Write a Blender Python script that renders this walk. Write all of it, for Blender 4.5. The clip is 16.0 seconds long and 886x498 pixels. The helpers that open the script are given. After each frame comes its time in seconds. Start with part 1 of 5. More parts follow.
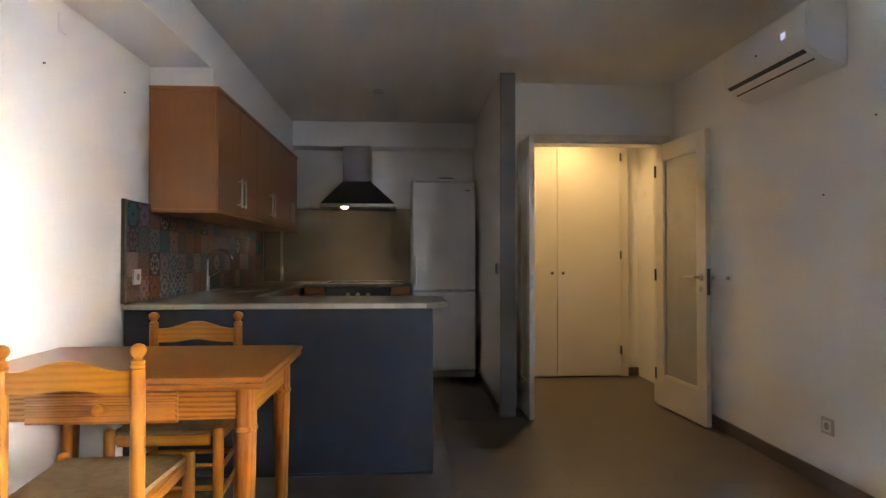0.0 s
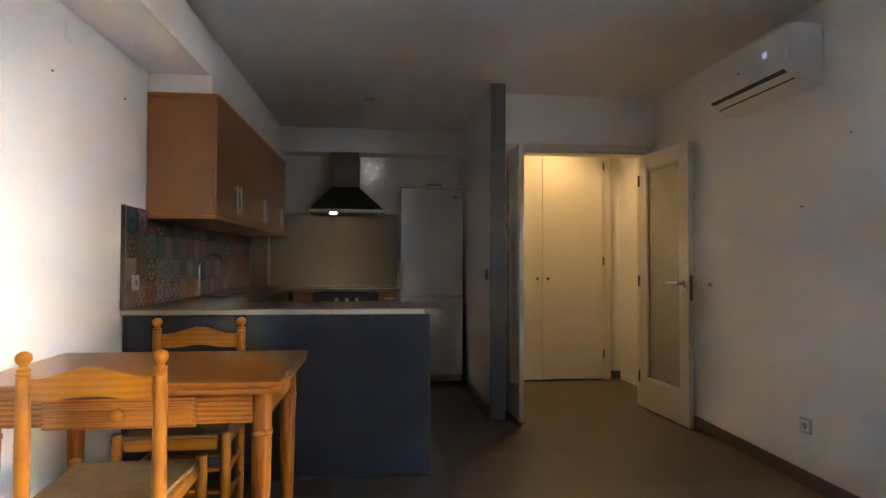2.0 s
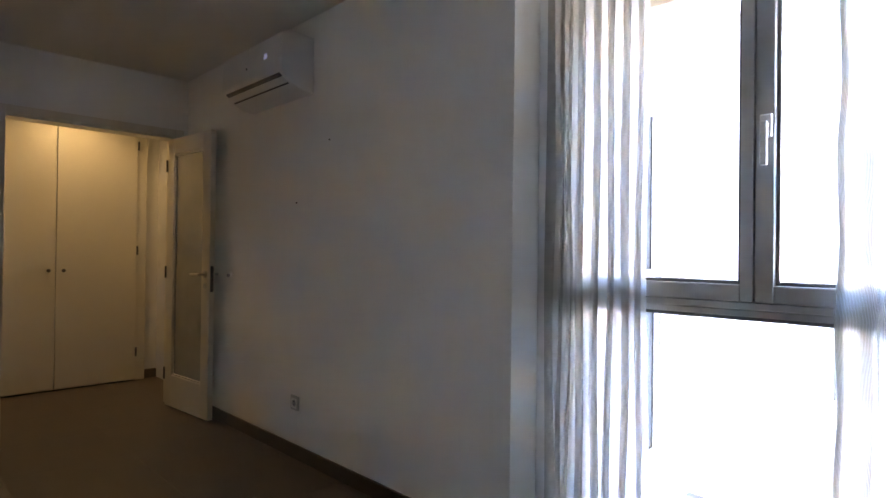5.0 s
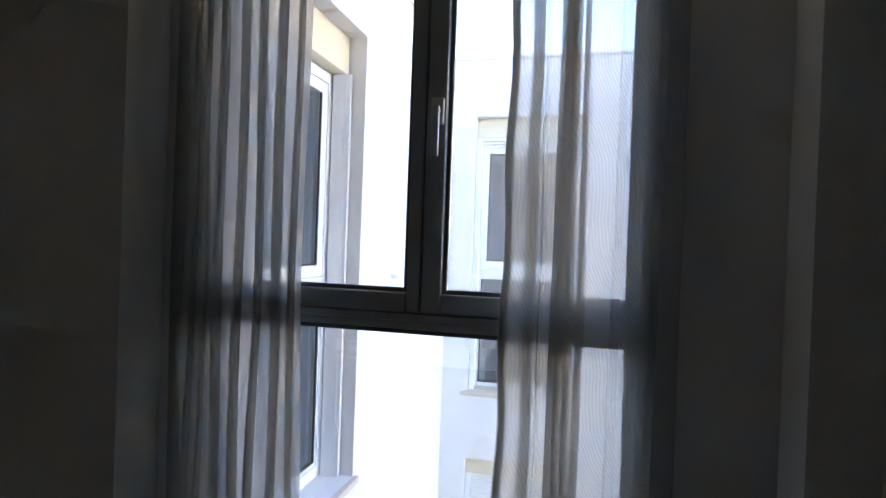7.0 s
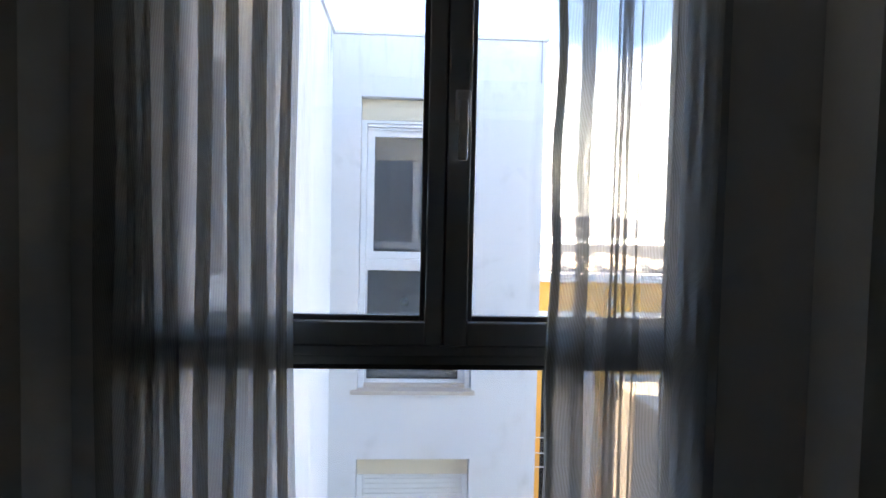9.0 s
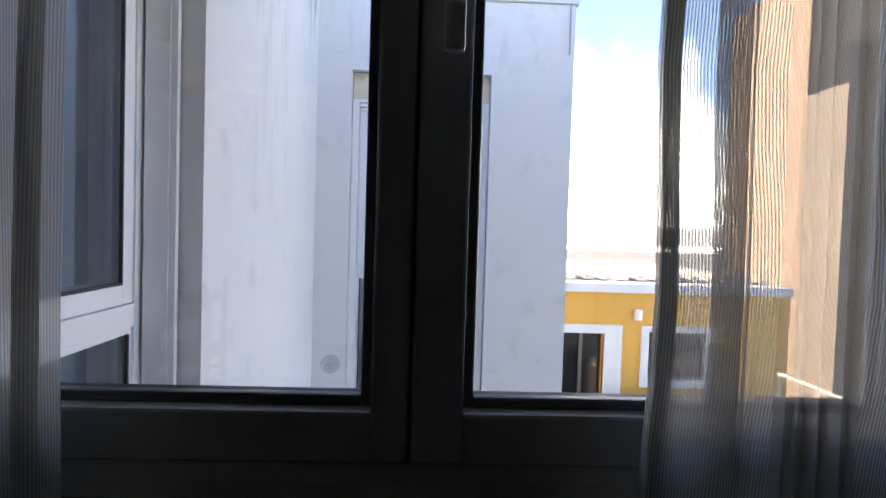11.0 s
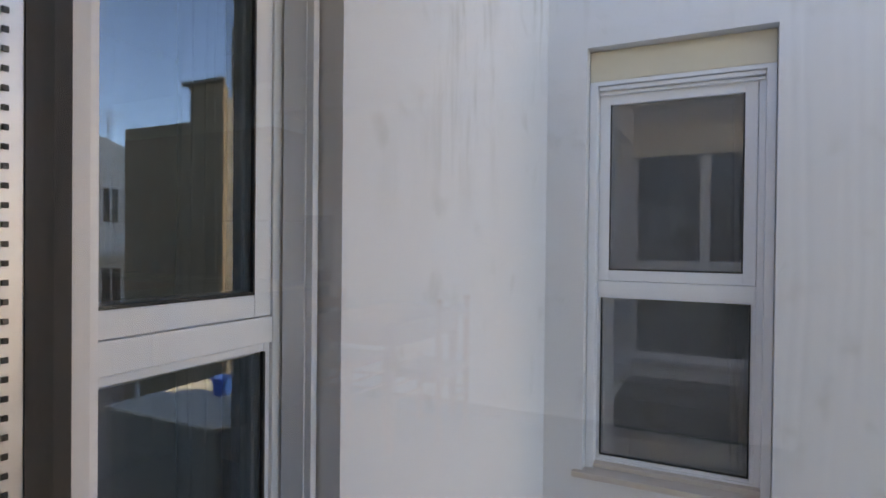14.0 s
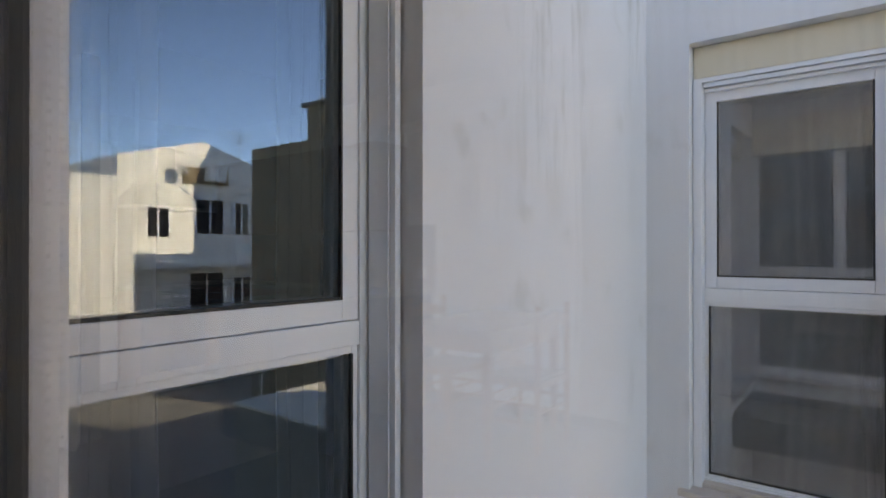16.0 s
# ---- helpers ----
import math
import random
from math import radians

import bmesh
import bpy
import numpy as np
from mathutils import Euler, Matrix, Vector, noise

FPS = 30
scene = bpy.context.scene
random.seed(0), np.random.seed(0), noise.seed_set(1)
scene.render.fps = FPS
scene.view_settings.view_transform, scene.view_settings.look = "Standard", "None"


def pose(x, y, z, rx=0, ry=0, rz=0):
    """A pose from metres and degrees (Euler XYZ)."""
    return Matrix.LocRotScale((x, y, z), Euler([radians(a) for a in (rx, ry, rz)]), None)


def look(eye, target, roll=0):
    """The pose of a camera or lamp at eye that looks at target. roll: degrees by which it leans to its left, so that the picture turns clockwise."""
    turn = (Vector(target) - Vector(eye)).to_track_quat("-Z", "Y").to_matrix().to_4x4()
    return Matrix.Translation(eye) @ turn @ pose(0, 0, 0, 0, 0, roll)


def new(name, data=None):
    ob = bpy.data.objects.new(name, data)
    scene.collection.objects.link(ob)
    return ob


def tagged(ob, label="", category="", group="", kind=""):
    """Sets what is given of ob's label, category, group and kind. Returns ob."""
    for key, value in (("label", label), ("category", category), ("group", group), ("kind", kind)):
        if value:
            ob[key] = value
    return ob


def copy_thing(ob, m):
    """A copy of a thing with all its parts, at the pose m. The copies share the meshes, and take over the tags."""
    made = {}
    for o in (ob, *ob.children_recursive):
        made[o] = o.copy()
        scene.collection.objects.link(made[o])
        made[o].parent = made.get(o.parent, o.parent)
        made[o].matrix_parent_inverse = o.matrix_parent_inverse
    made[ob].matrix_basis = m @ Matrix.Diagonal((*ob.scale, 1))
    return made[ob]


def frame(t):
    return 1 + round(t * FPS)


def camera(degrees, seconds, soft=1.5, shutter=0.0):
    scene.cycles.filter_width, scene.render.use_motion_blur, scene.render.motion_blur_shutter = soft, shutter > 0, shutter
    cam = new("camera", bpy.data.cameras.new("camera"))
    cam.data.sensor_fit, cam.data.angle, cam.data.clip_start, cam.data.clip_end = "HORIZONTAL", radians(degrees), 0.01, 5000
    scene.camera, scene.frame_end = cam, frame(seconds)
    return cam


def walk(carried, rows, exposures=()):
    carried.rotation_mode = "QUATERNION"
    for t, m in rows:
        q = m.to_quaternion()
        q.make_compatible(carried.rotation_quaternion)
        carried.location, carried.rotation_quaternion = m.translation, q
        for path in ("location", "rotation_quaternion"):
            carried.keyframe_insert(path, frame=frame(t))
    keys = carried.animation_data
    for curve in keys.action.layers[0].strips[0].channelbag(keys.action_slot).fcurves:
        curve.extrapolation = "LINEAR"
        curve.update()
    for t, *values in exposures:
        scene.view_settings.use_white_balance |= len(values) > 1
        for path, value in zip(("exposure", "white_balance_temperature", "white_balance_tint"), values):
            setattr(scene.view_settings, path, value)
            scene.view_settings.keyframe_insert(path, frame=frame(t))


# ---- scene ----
cam = camera(75.0, 16.0)
PATH = [
    (0, (0.107, -0.139, 1.156), (0.227, 1.857, 1.185), -0.0),
    (0.5, (0.017, -0.185, 1.155), (0.088, 1.814, 1.197), -0.2),
    (1, (-0.019, -0.221, 1.162), (0.009, 1.778, 1.217), 0.5),
    (1.5, (-0.035, -0.223, 1.158), (0.011, 1.776, 1.199), 0.3),
    (2, (-0.021, -0.211, 1.171), (0.185, 1.778, 1.214), 0.2),
    (2.5, (0.027, -0.213, 1.169), (0.473, 1.736, 1.216), 1.4),
    (3, (0.098, -0.23, 1.17), (0.772, 1.652, 1.217), 1.2),
    (3.5, (0.164, -0.238, 1.175), (1.002, 1.577, 1.216), 0.6),
    (4, (0.26, -0.262, 1.181), (1.314, 1.438, 1.2), 0.5),
    (4.5, (0.348, -0.286, 1.189), (1.57, 1.297, 1.202), 0.4),
    (5, (0.445, -0.333, 1.188), (1.853, 1.088, 1.203), 0.7),
    (5.2, (0.471, -0.354, 1.189), (1.949, 0.993, 1.206), 0.9),
    (7.3, (0.931, -0.107, 1.247), (2.898, 0.252, 1.204), 1.5),
    (8, (0.971, 0.082, 1.274), (2.963, 0.230, 1.177), 0.1),
    (8.5, (0.997, 0.189, 1.302), (2.995, 0.235, 1.228), 1.1),
    (9.2, (1.113, 0.348, 1.324), (3.105, 0.201, 1.234), 1.2),
    (11.3, (1.860, 0.200, 1.289), (3.859, 0.160, 1.222), 1.8),
    (11.7, (1.978, 0.143, 1.281), (3.976, 0.212, 1.202), 1.1),
    (12, (2.074, 0.106, 1.261), (4.058, 0.351, 1.190), 0.2),
    (12.2, (2.129, 0.087, 1.276), (4.091, 0.467, 1.197), 0.6),
    (12.5, (2.198, 0.077, 1.288), (4.127, 0.600, 1.216), 1.0),
    (13, (2.274, 0.049, 1.248), (4.159, 0.715, 1.200), 0.9),
    (13.5, (2.305, 0.038, 1.239), (4.146, 0.818, 1.201), 0.8),
    (14, (2.313, 0.036, 1.243), (4.104, 0.925, 1.222), 0.6),
    (14.5, (2.320, 0.003, 1.245), (4.047, 1.012, 1.237), 0.1),
    (15, (2.336, -0.011, 1.239), (4.004, 1.091, 1.250), -0.0),
    (15.5, (2.330, -0.038, 1.241), (3.951, 1.134, 1.251), 0.1),
    (16, (2.333, -0.041, 1.239), (3.925, 1.170, 1.245), 0.0),
]
walk(cam, [(t, look(eye, target, roll)) for t, eye, target, roll in PATH],
     [(0, 7.75, 8800, 20), (1, 7.76, 8800, 20), (2, 7.43, 8800, 20), (3, 7.62, 8800, 20), (3.5, 7.78, 8900, 19), (4, 7.75, 8800, 20), (4.5, 7.45, 8800, 20), (5, 6.72, 8800, 20), (7.3, 3.76, 9600, 14), (9.2, 3.38, 9400, 14), (11.5, 2.56, 9900, 18), (12.5, 2.38, 11200, 18), (14, 2.16, 12100, 18), (16, 2.14, 11900, 17)])

# ---- world and light ----
world = bpy.data.worlds.new("sky_world")
scene.world = world
world.use_nodes = True
_wn = world.node_tree
_sky = _wn.nodes.new("ShaderNodeTexSky")
_sky.sky_type, _sky.sun_disc = "NISHITA", False
SUN_ELEV, SUN_AZ = radians(25), radians(14)      # azimuth from +y towards +x
_sky.sun_elevation, _sky.sun_rotation = SUN_ELEV, SUN_AZ
_sky.air_density, _sky.dust_density, _sky.ozone_density = 1.0, 0.1, 5.5
_sky.altitude = 3000
_bg = _wn.nodes["Background"]
_bg.inputs["Strength"].default_value = 0.15
_wn.links.new(_sky.outputs[0], _bg.inputs["Color"])

_to_sun = Vector((math.sin(SUN_AZ) * math.cos(SUN_ELEV), math.cos(SUN_AZ) * math.cos(SUN_ELEV), math.sin(SUN_ELEV)))
sun = new("sun", bpy.data.lights.new("sun", "SUN"))
sun.data.energy, sun.data.angle, sun.data.color = 3.6, radians(0.5), (1.0, 0.94, 0.85)
sun.matrix_world = look(_to_sun * 30, (0, 0, 0))


def lamp(name, kind, place, target, energy, color, size=0.1):
    ob = new(name, bpy.data.lights.new(name, kind))
    ob.data.energy, ob.data.color = energy, color
    if kind == "AREA":
        ob.data.size = size
    else:
        ob.data.shadow_soft_size = size
    ob.matrix_world = look(place, target)
    return ob


hall_lamp = lamp("hall_downlight_lamp", "SPOT", (1.62, 4.95, 2.475), (1.62, 4.96, 0), 0.19, (1.0, 0.74, 0.38), 0.10)
hall_lamp.data.spot_size, hall_lamp.data.spot_blend = radians(150), 0.6
hood_lamp = lamp("hood_bulb_lamp", "SPOT", (-0.50, 5.42, 1.615), (-0.50, 5.47, 0), 0.016, (1.0, 0.85, 0.6), 0.03)
hood_lamp.data.spot_size, hood_lamp.data.spot_blend = radians(120), 0.7

# the sky's light, in the top of the window opening
sky_lamp = lamp("window_sky_lamp", "AREA", (2.365, 0.245, 2.275), (0.4, 0.245, 1.55), 0.16, (0.74, 0.87, 1.0))
sky_lamp.data.shape, sky_lamp.data.size, sky_lamp.data.size_y = "RECTANGLE", 1.30, 0.20


# ---- materials ----
def material(name, base, rough=0.6, metal=0.0, vary=0.12, scale=6.0, grain=60.0, bump=0.05, stretch=(1, 1, 1), warm=None, spec=0.5):
    """A surface with variation at two scales: broad tone and fine grain, with relief."""
    m = bpy.data.materials.new(name)
    m.use_nodes = True
    nt = m.node_tree
    n, l = nt.nodes, nt.links
    b = n["Principled BSDF"]
    b.inputs["Roughness"].default_value, b.inputs["Metallic"].default_value = rough, metal
    b.inputs["Specular IOR Level"].default_value = spec
    co = n.new("ShaderNodeTexCoord")
    mp = n.new("ShaderNodeMapping")
    mp.inputs["Scale"].default_value = stretch
    l.new(co.outputs["Object"], mp.inputs["Vector"])
    big, fine = n.new("ShaderNodeTexNoise"), n.new("ShaderNodeTexNoise")
    big.inputs["Scale"].default_value, big.inputs["Detail"].default_value = scale, 4
    fine.inputs["Scale"].default_value, fine.inputs["Detail"].default_value = grain, 3
    for t in (big, fine):
        l.new(mp.outputs[0], t.inputs["Vector"])
    mix = n.new("ShaderNodeMix")
    mix.data_type = "RGBA"
    c2 = warm or tuple(c * (1 - vary * 2) for c in base)
    mix.inputs["A"].default_value = (*c2, 1)
    mix.inputs["B"].default_value = (*(min(1, c * (1 + vary)) for c in base), 1)
    ramp = n.new("ShaderNodeMath")
    ramp.operation = "MULTIPLY_ADD"
    ramp.inputs[1].default_value, ramp.inputs[2].default_value = 0.35, 0.0
    l.new(fine.outputs[0], ramp.inputs[0])
    add = n.new("ShaderNodeMath")
    add.operation = "MULTIPLY_ADD"
    add.inputs[1].default_value = 0.8
    l.new(big.outputs[0], add.inputs[0])
    l.new(ramp.outputs[0], add.inputs[2])
    l.new(add.outputs[0], mix.inputs["Factor"])
    l.new(mix.outputs["Result"], b.inputs["Base Color"])
    bp = n.new("ShaderNodeBump")
    bp.inputs["Strength"].default_value, bp.inputs["Distance"].default_value = bump, 0.01
    l.new(fine.outputs[0], bp.inputs["Height"])
    l.new(bp.outputs[0], b.inputs["Normal"])
    return m


def wood(name, light, dark, rough=0.35, across=(9, 1.2, 9), rings=2.2, coat=0.2):
    """Timber whose grain runs along the object's y axis (or as across says)."""
    m = bpy.data.materials.new(name)
    m.use_nodes = True
    n, l = m.node_tree.nodes, m.node_tree.links
    b = n["Principled BSDF"]
    b.inputs["Roughness"].default_value = rough
    b.inputs["Coat Weight"].default_value = coat
    co, mp = n.new("ShaderNodeTexCoord"), n.new("ShaderNodeMapping")
    mp.inputs["Scale"].default_value = across
    l.new(co.outputs["Object"], mp.inputs["Vector"])
    wv, fine = n.new("ShaderNodeTexWave"), n.new("ShaderNodeTexNoise")
    wv.wave_type = "RINGS"
    wv.inputs["Scale"].default_value, wv.inputs["Distortion"].default_value = rings, 3.0
    wv.inputs["Detail"].default_value, wv.inputs["Detail Scale"].default_value = 3, 0.6
    fine.inputs["Scale"].default_value, fine.inputs["Detail"].default_value = 14, 6
    l.new(mp.outputs[0], wv.inputs["Vector"])
    l.new(mp.outputs[0], fine.inputs["Vector"])
    mixf = n.new("ShaderNodeMath")
    mixf.operation = "MULTIPLY"
    l.new(wv.outputs["Fac"], mixf.inputs[0])
    l.new(fine.outputs[0], mixf.inputs[1])
    cr = n.new("ShaderNodeValToRGB")
    cr.color_ramp.elements[0].color, cr.color_ramp.elements[1].color = (*light, 1), (*dark, 1)
    cr.color_ramp.elements[0].position, cr.color_ramp.elements[1].position = 0.1, 0.62
    l.new(mixf.outputs[0], cr.inputs[0])
    l.new(cr.outputs[0], b.inputs["Base Color"])
    bp = n.new("ShaderNodeBump")
    bp.inputs["Strength"].default_value = 0.04
    l.new(fine.outputs[0], bp.inputs["Height"])
    l.new(bp.outputs[0], b.inputs["Normal"])
    return m


def glass_material(name, tint=(1, 1, 1), base=0.04, rough=0.0, pale_part=0.0, mirror_tint=(1, 1, 1)):
    """Thin clear pane: what it does not mirror goes straight through; glossier at a slant."""
    m = bpy.data.materials.new(name)
    m.use_nodes = True
    n, l = m.node_tree.nodes, m.node_tree.links
    n.remove(n["Principled BSDF"])
    tr, gl, lw, mx = (n.new(k) for k in ("ShaderNodeBsdfTransparent", "ShaderNodeBsdfGlossy", "ShaderNodeLayerWeight", "ShaderNodeMixShader"))
    tr.inputs[0].default_value = (*tint, 1)
    gl.inputs["Roughness"].default_value = rough
    gl.inputs["Color"].default_value = (*mirror_tint, 1)
    lw.inputs["Blend"].default_value = 0.5
    pw, ma = n.new("ShaderNodeMath"), n.new("ShaderNodeMath")
    pw.operation, ma.operation = "POWER", "MULTIPLY_ADD"
    pw.inputs[1].default_value = 5.0
    ma.inputs[1].default_value, ma.inputs[2].default_value = 1 - base, base
    l.new(lw.outputs["Facing"], pw.inputs[0])
    l.new(pw.outputs[0], ma.inputs[0])
    l.new(ma.outputs[0], mx.inputs[0])
    l.new(tr.outputs[0], mx.inputs[1])
    l.new(gl.outputs[0], mx.inputs[2])
    # uneven pale diffuse share laid over the pane
    df, dm, dn, dr, co = (n.new(k) for k in ("ShaderNodeBsdfDiffuse", "ShaderNodeMixShader", "ShaderNodeTexNoise", "ShaderNodeMapRange", "ShaderNodeTexCoord"))
    df.inputs[0].default_value = (0.62, 0.62, 0.61, 1)
    dn.inputs["Scale"].default_value, dn.inputs["Detail"].default_value = 7.0, 6
    l.new(co.outputs["Object"], dn.inputs["Vector"])
    l.new(dn.outputs[0], dr.inputs["Value"])
    dr.inputs["From Min"].default_value, dr.inputs["From Max"].default_value = 0.3, 0.75
    dr.inputs["To Min"].default_value, dr.inputs["To Max"].default_value = pale_part * 0.7, pale_part * 1.4
    l.new(dr.outputs[0], dm.inputs[0])
    l.new(mx.outputs[0], dm.inputs[1])
    l.new(df.outputs[0], dm.inputs[2])
    l.new(dm.outputs[0], n["Material Output"].inputs["Surface"])
    return m


def sheer(name, col, stripes, through_part, swing=0.26):
    """Thin woven cloth: part of the light passes, fine stripes thread by thread."""
    m = bpy.data.materials.new(name)
    m.use_nodes = True
    n, l = m.node_tree.nodes, m.node_tree.links
    n.remove(n["Principled BSDF"])
    uv, wv = n.new("ShaderNodeUVMap"), n.new("ShaderNodeTexWave")
    wv.bands_direction = "X"
    wv.inputs["Scale"].default_value, wv.inputs["Distortion"].default_value = stripes, 0.4
    l.new(uv.outputs[0], wv.inputs["Vector"])
    df, tl, tr = n.new("ShaderNodeBsdfDiffuse"), n.new("ShaderNodeBsdfTranslucent"), n.new("ShaderNodeBsdfTransparent")
    df.inputs[0].default_value = tl.inputs[0].default_value = (*col, 1)
    a, b, mr = n.new("ShaderNodeMixShader"), n.new("ShaderNodeMixShader"), n.new("ShaderNodeMapRange")
    a.inputs[0].default_value = 0.5
    l.new(df.outputs[0], a.inputs[1])
    l.new(tl.outputs[0], a.inputs[2])
    mr.inputs["To Min"].default_value, mr.inputs["To Max"].default_value = max(0, through_part - swing), through_part + swing
    l.new(wv.outputs["Fac"], mr.inputs["Value"])
    l.new(mr.outputs[0], b.inputs[0])
    l.new(a.outputs[0], b.inputs[1])
    l.new(tr.outputs[0], b.inputs[2])
    l.new(b.outputs[0], n["Material Output"].inputs["Surface"])
    return m


def stucco(name, base, stain=(0.30, 0.27, 0.20), amount=0.5, top=2.87, fade=1.1, low=0.58, high=0.85):
    """Painted render outdoors: trowel relief, faint patches, and rain runs below the coping."""
    m = bpy.data.materials.new(name)
    m.use_nodes = True
    n, l = m.node_tree.nodes, m.node_tree.links
    b = n["Principled BSDF"]
    b.inputs["Roughness"].default_value = 0.85
    b.inputs["Specular IOR Level"].default_value = 0.2
    co = n.new("ShaderNodeTexCoord")
    big, fine, run = n.new("ShaderNodeTexNoise"), n.new("ShaderNodeTexNoise"), n.new("ShaderNodeTexNoise")
    big.inputs["Scale"].default_value, big.inputs["Detail"].default_value = 1.6, 5
    fine.inputs["Scale"].default_value, fine.inputs["Detail"].default_value = 38, 5
    run.inputs["Scale"].default_value, run.inputs["Detail"].default_value = 1.0, 6
    mp = n.new("ShaderNodeMapping")
    mp.inputs["Scale"].default_value = (14, 14, 2.4)
    l.new(co.outputs["Object"], mp.inputs["Vector"])
    l.new(mp.outputs[0], run.inputs["Vector"])
    l.new(co.outputs["Object"], big.inputs["Vector"])
    l.new(co.outputs["Object"], fine.inputs["Vector"])
    tone = n.new("ShaderNodeMix")
    tone.data_type = "RGBA"
    tone.inputs["A"].default_value = (*(c * 0.9 for c in base), 1)
    tone.inputs["B"].default_value = (*base, 1)
    l.new(big.outputs[0], tone.inputs["Factor"])
    sep, ht, rr, mul = n.new("ShaderNodeSeparateXYZ"), n.new("ShaderNodeMapRange"), n.new("ShaderNodeMapRange"), n.new("ShaderNodeMath")
    l.new(co.outputs["Object"], sep.inputs[0])
    l.new(sep.outputs["Z"], ht.inputs["Value"])
    ht.inputs["From Min"].default_value, ht.inputs["From Max"].default_value = top - fade, top
    l.new(run.outputs[0], rr.inputs["Value"])
    rr.inputs["From Min"].default_value, rr.inputs["From Max"].default_value = low, high
    mul.operation = "MULTIPLY"
    l.new(ht.outputs[0], mul.inputs[0])
    l.new(rr.outputs[0], mul.inputs[1])
    am = n.new("ShaderNodeMath")
    am.operation = "MULTIPLY"
    am.inputs[1].default_value = amount
    patch, pm = n.new("ShaderNodeMapRange"), n.new("ShaderNodeMath")
    l.new(big.outputs[0], patch.inputs["Value"])
    patch.inputs["From Min"].default_value, patch.inputs["From Max"].default_value = 0.38, 0.54
    pm.operation = "MULTIPLY"
    l.new(mul.outputs[0], pm.inputs[0])
    l.new(patch.outputs[0], pm.inputs[1])
    l.new(pm.outputs[0], am.inputs[0])
    spot, sr, tot = n.new("ShaderNodeTexNoise"), n.new("ShaderNodeMapRange"), n.new("ShaderNodeMath")
    spot.inputs["Scale"].default_value, spot.inputs["Detail"].default_value = 5.5, 3
    l.new(co.outputs["Object"], spot.inputs["Vector"])
    l.new(spot.outputs[0], sr.inputs["Value"])
    sr.inputs["From Min"].default_value, sr.inputs["From Max"].default_value, sr.inputs["To Max"].default_value = 0.60, 0.78, 0.30
    tot.operation = "MAXIMUM"
    l.new(am.outputs[0], tot.inputs[0])
    l.new(sr.outputs[0], tot.inputs[1])
    am = tot
    st = n.new("ShaderNodeMix")
    st.data_type = "RGBA"
    st.inputs["B"].default_value = (*stain, 1)
    l.new(am.outputs[0], st.inputs["Factor"])
    l.new(tone.outputs["Result"], st.inputs["A"])
    l.new(st.outputs["Result"], b.inputs["Base Color"])
    bp = n.new("ShaderNodeBump")
    bp.inputs["Strength"].default_value, bp.inputs["Distance"].default_value = 0.15, 0.01
    l.new(fine.outputs[0], bp.inputs["Height"])
    l.new(bp.outputs[0], b.inputs["Normal"])
    return m


def glow(name, col, strength):
    m = bpy.data.materials.new(name)
    m.use_nodes = True
    b = m.node_tree.nodes["Principled BSDF"]
    b.inputs["Base Color"].default_value = (*col, 1)
    b.inputs["Emission Color"].default_value = (*col, 1)
    b.inputs["Emission Strength"].default_value = strength
    return m


WALL = material("wall_paint_white", (0.87, 0.865, 0.85), 0.75, vary=0.03, scale=1.5, grain=90, bump=0.08, spec=0.25)
CEIL = material("ceiling_paint_white", (0.80, 0.79, 0.77), 0.85, vary=0.04, scale=1.2, grain=70, bump=0.06, spec=0.2)
PILLAR = material("pillar_grey", (0.165, 0.165, 0.172), 0.7, vary=0.06, scale=3, grain=80, bump=0.05)
FLOOR = material("floor_tile_taupe", (0.115, 0.093, 0.080), 0.40, vary=0.12, scale=3.5, grain=55, bump=0.02)
GROUT = material("floor_grout", (0.10, 0.082, 0.07), 0.8)
BASE = material("baseboard_taupe", (0.13, 0.105, 0.09), 0.45, vary=0.1)
NAVY = material("peninsula_paint_slate_blue", (0.020, 0.026, 0.040), 0.6, vary=0.12, scale=2.2, grain=40, bump=0.05)
WORKTOP = material("worktop_stone_beige", (0.20, 0.162, 0.120), 0.3, vary=0.12, scale=40, grain=220, bump=0.01)
EDGEBAND = material("worktop_edge_cream", (0.50, 0.43, 0.33), 0.4, vary=0.08, scale=20)
DOORW = material("door_lacquer_white", (0.74, 0.70, 0.62), 0.4, vary=0.03, scale=2, grain=30, bump=0.02)
CHERRY = wood("cabinet_cherry_wood", (0.38, 0.140, 0.045), (0.33, 0.118, 0.036), 0.4, across=(5, 5, 0.8), rings=1.2, coat=0.1)
PINE = wood("pine_honey", (0.50, 0.160, 0.016), (0.34, 0.095, 0.010), 0.28, across=(7, 0.9, 7), rings=2.0, coat=0.15)
PINE_V = wood("pine_honey_upright", (0.53, 0.175, 0.016), (0.42, 0.125, 0.012), 0.28, across=(7, 7, 0.9), rings=2.0, coat=0.15)
PINE_X = wood("pine_honey_crosswise", (0.53, 0.185, 0.016), (0.42, 0.130, 0.011), 0.28, across=(0.9, 7, 7), rings=2.0, coat=0.15)
# legs: redder pine, with directional shading put into its darker tone
PINE_LEG = wood("pine_table_leg_darkened", (0.46, 0.140, 0.016), (0.26, 0.064, 0.009), 0.28, across=(14, 14, 1.2), rings=2.2, coat=0.2)
PINE_KNOT = wood("pine_apron_knotty", (0.47, 0.150, 0.020), (0.15, 0.036, 0.007), 0.3, across=(1.6, 22, 22), rings=2.4, coat=0.15)
PINE_DARK = wood("pine_table_top", (0.38, 0.118, 0.020), (0.27, 0.074, 0.012), 0.28, across=(1.0, 9, 9), rings=1.6, coat=0.25)
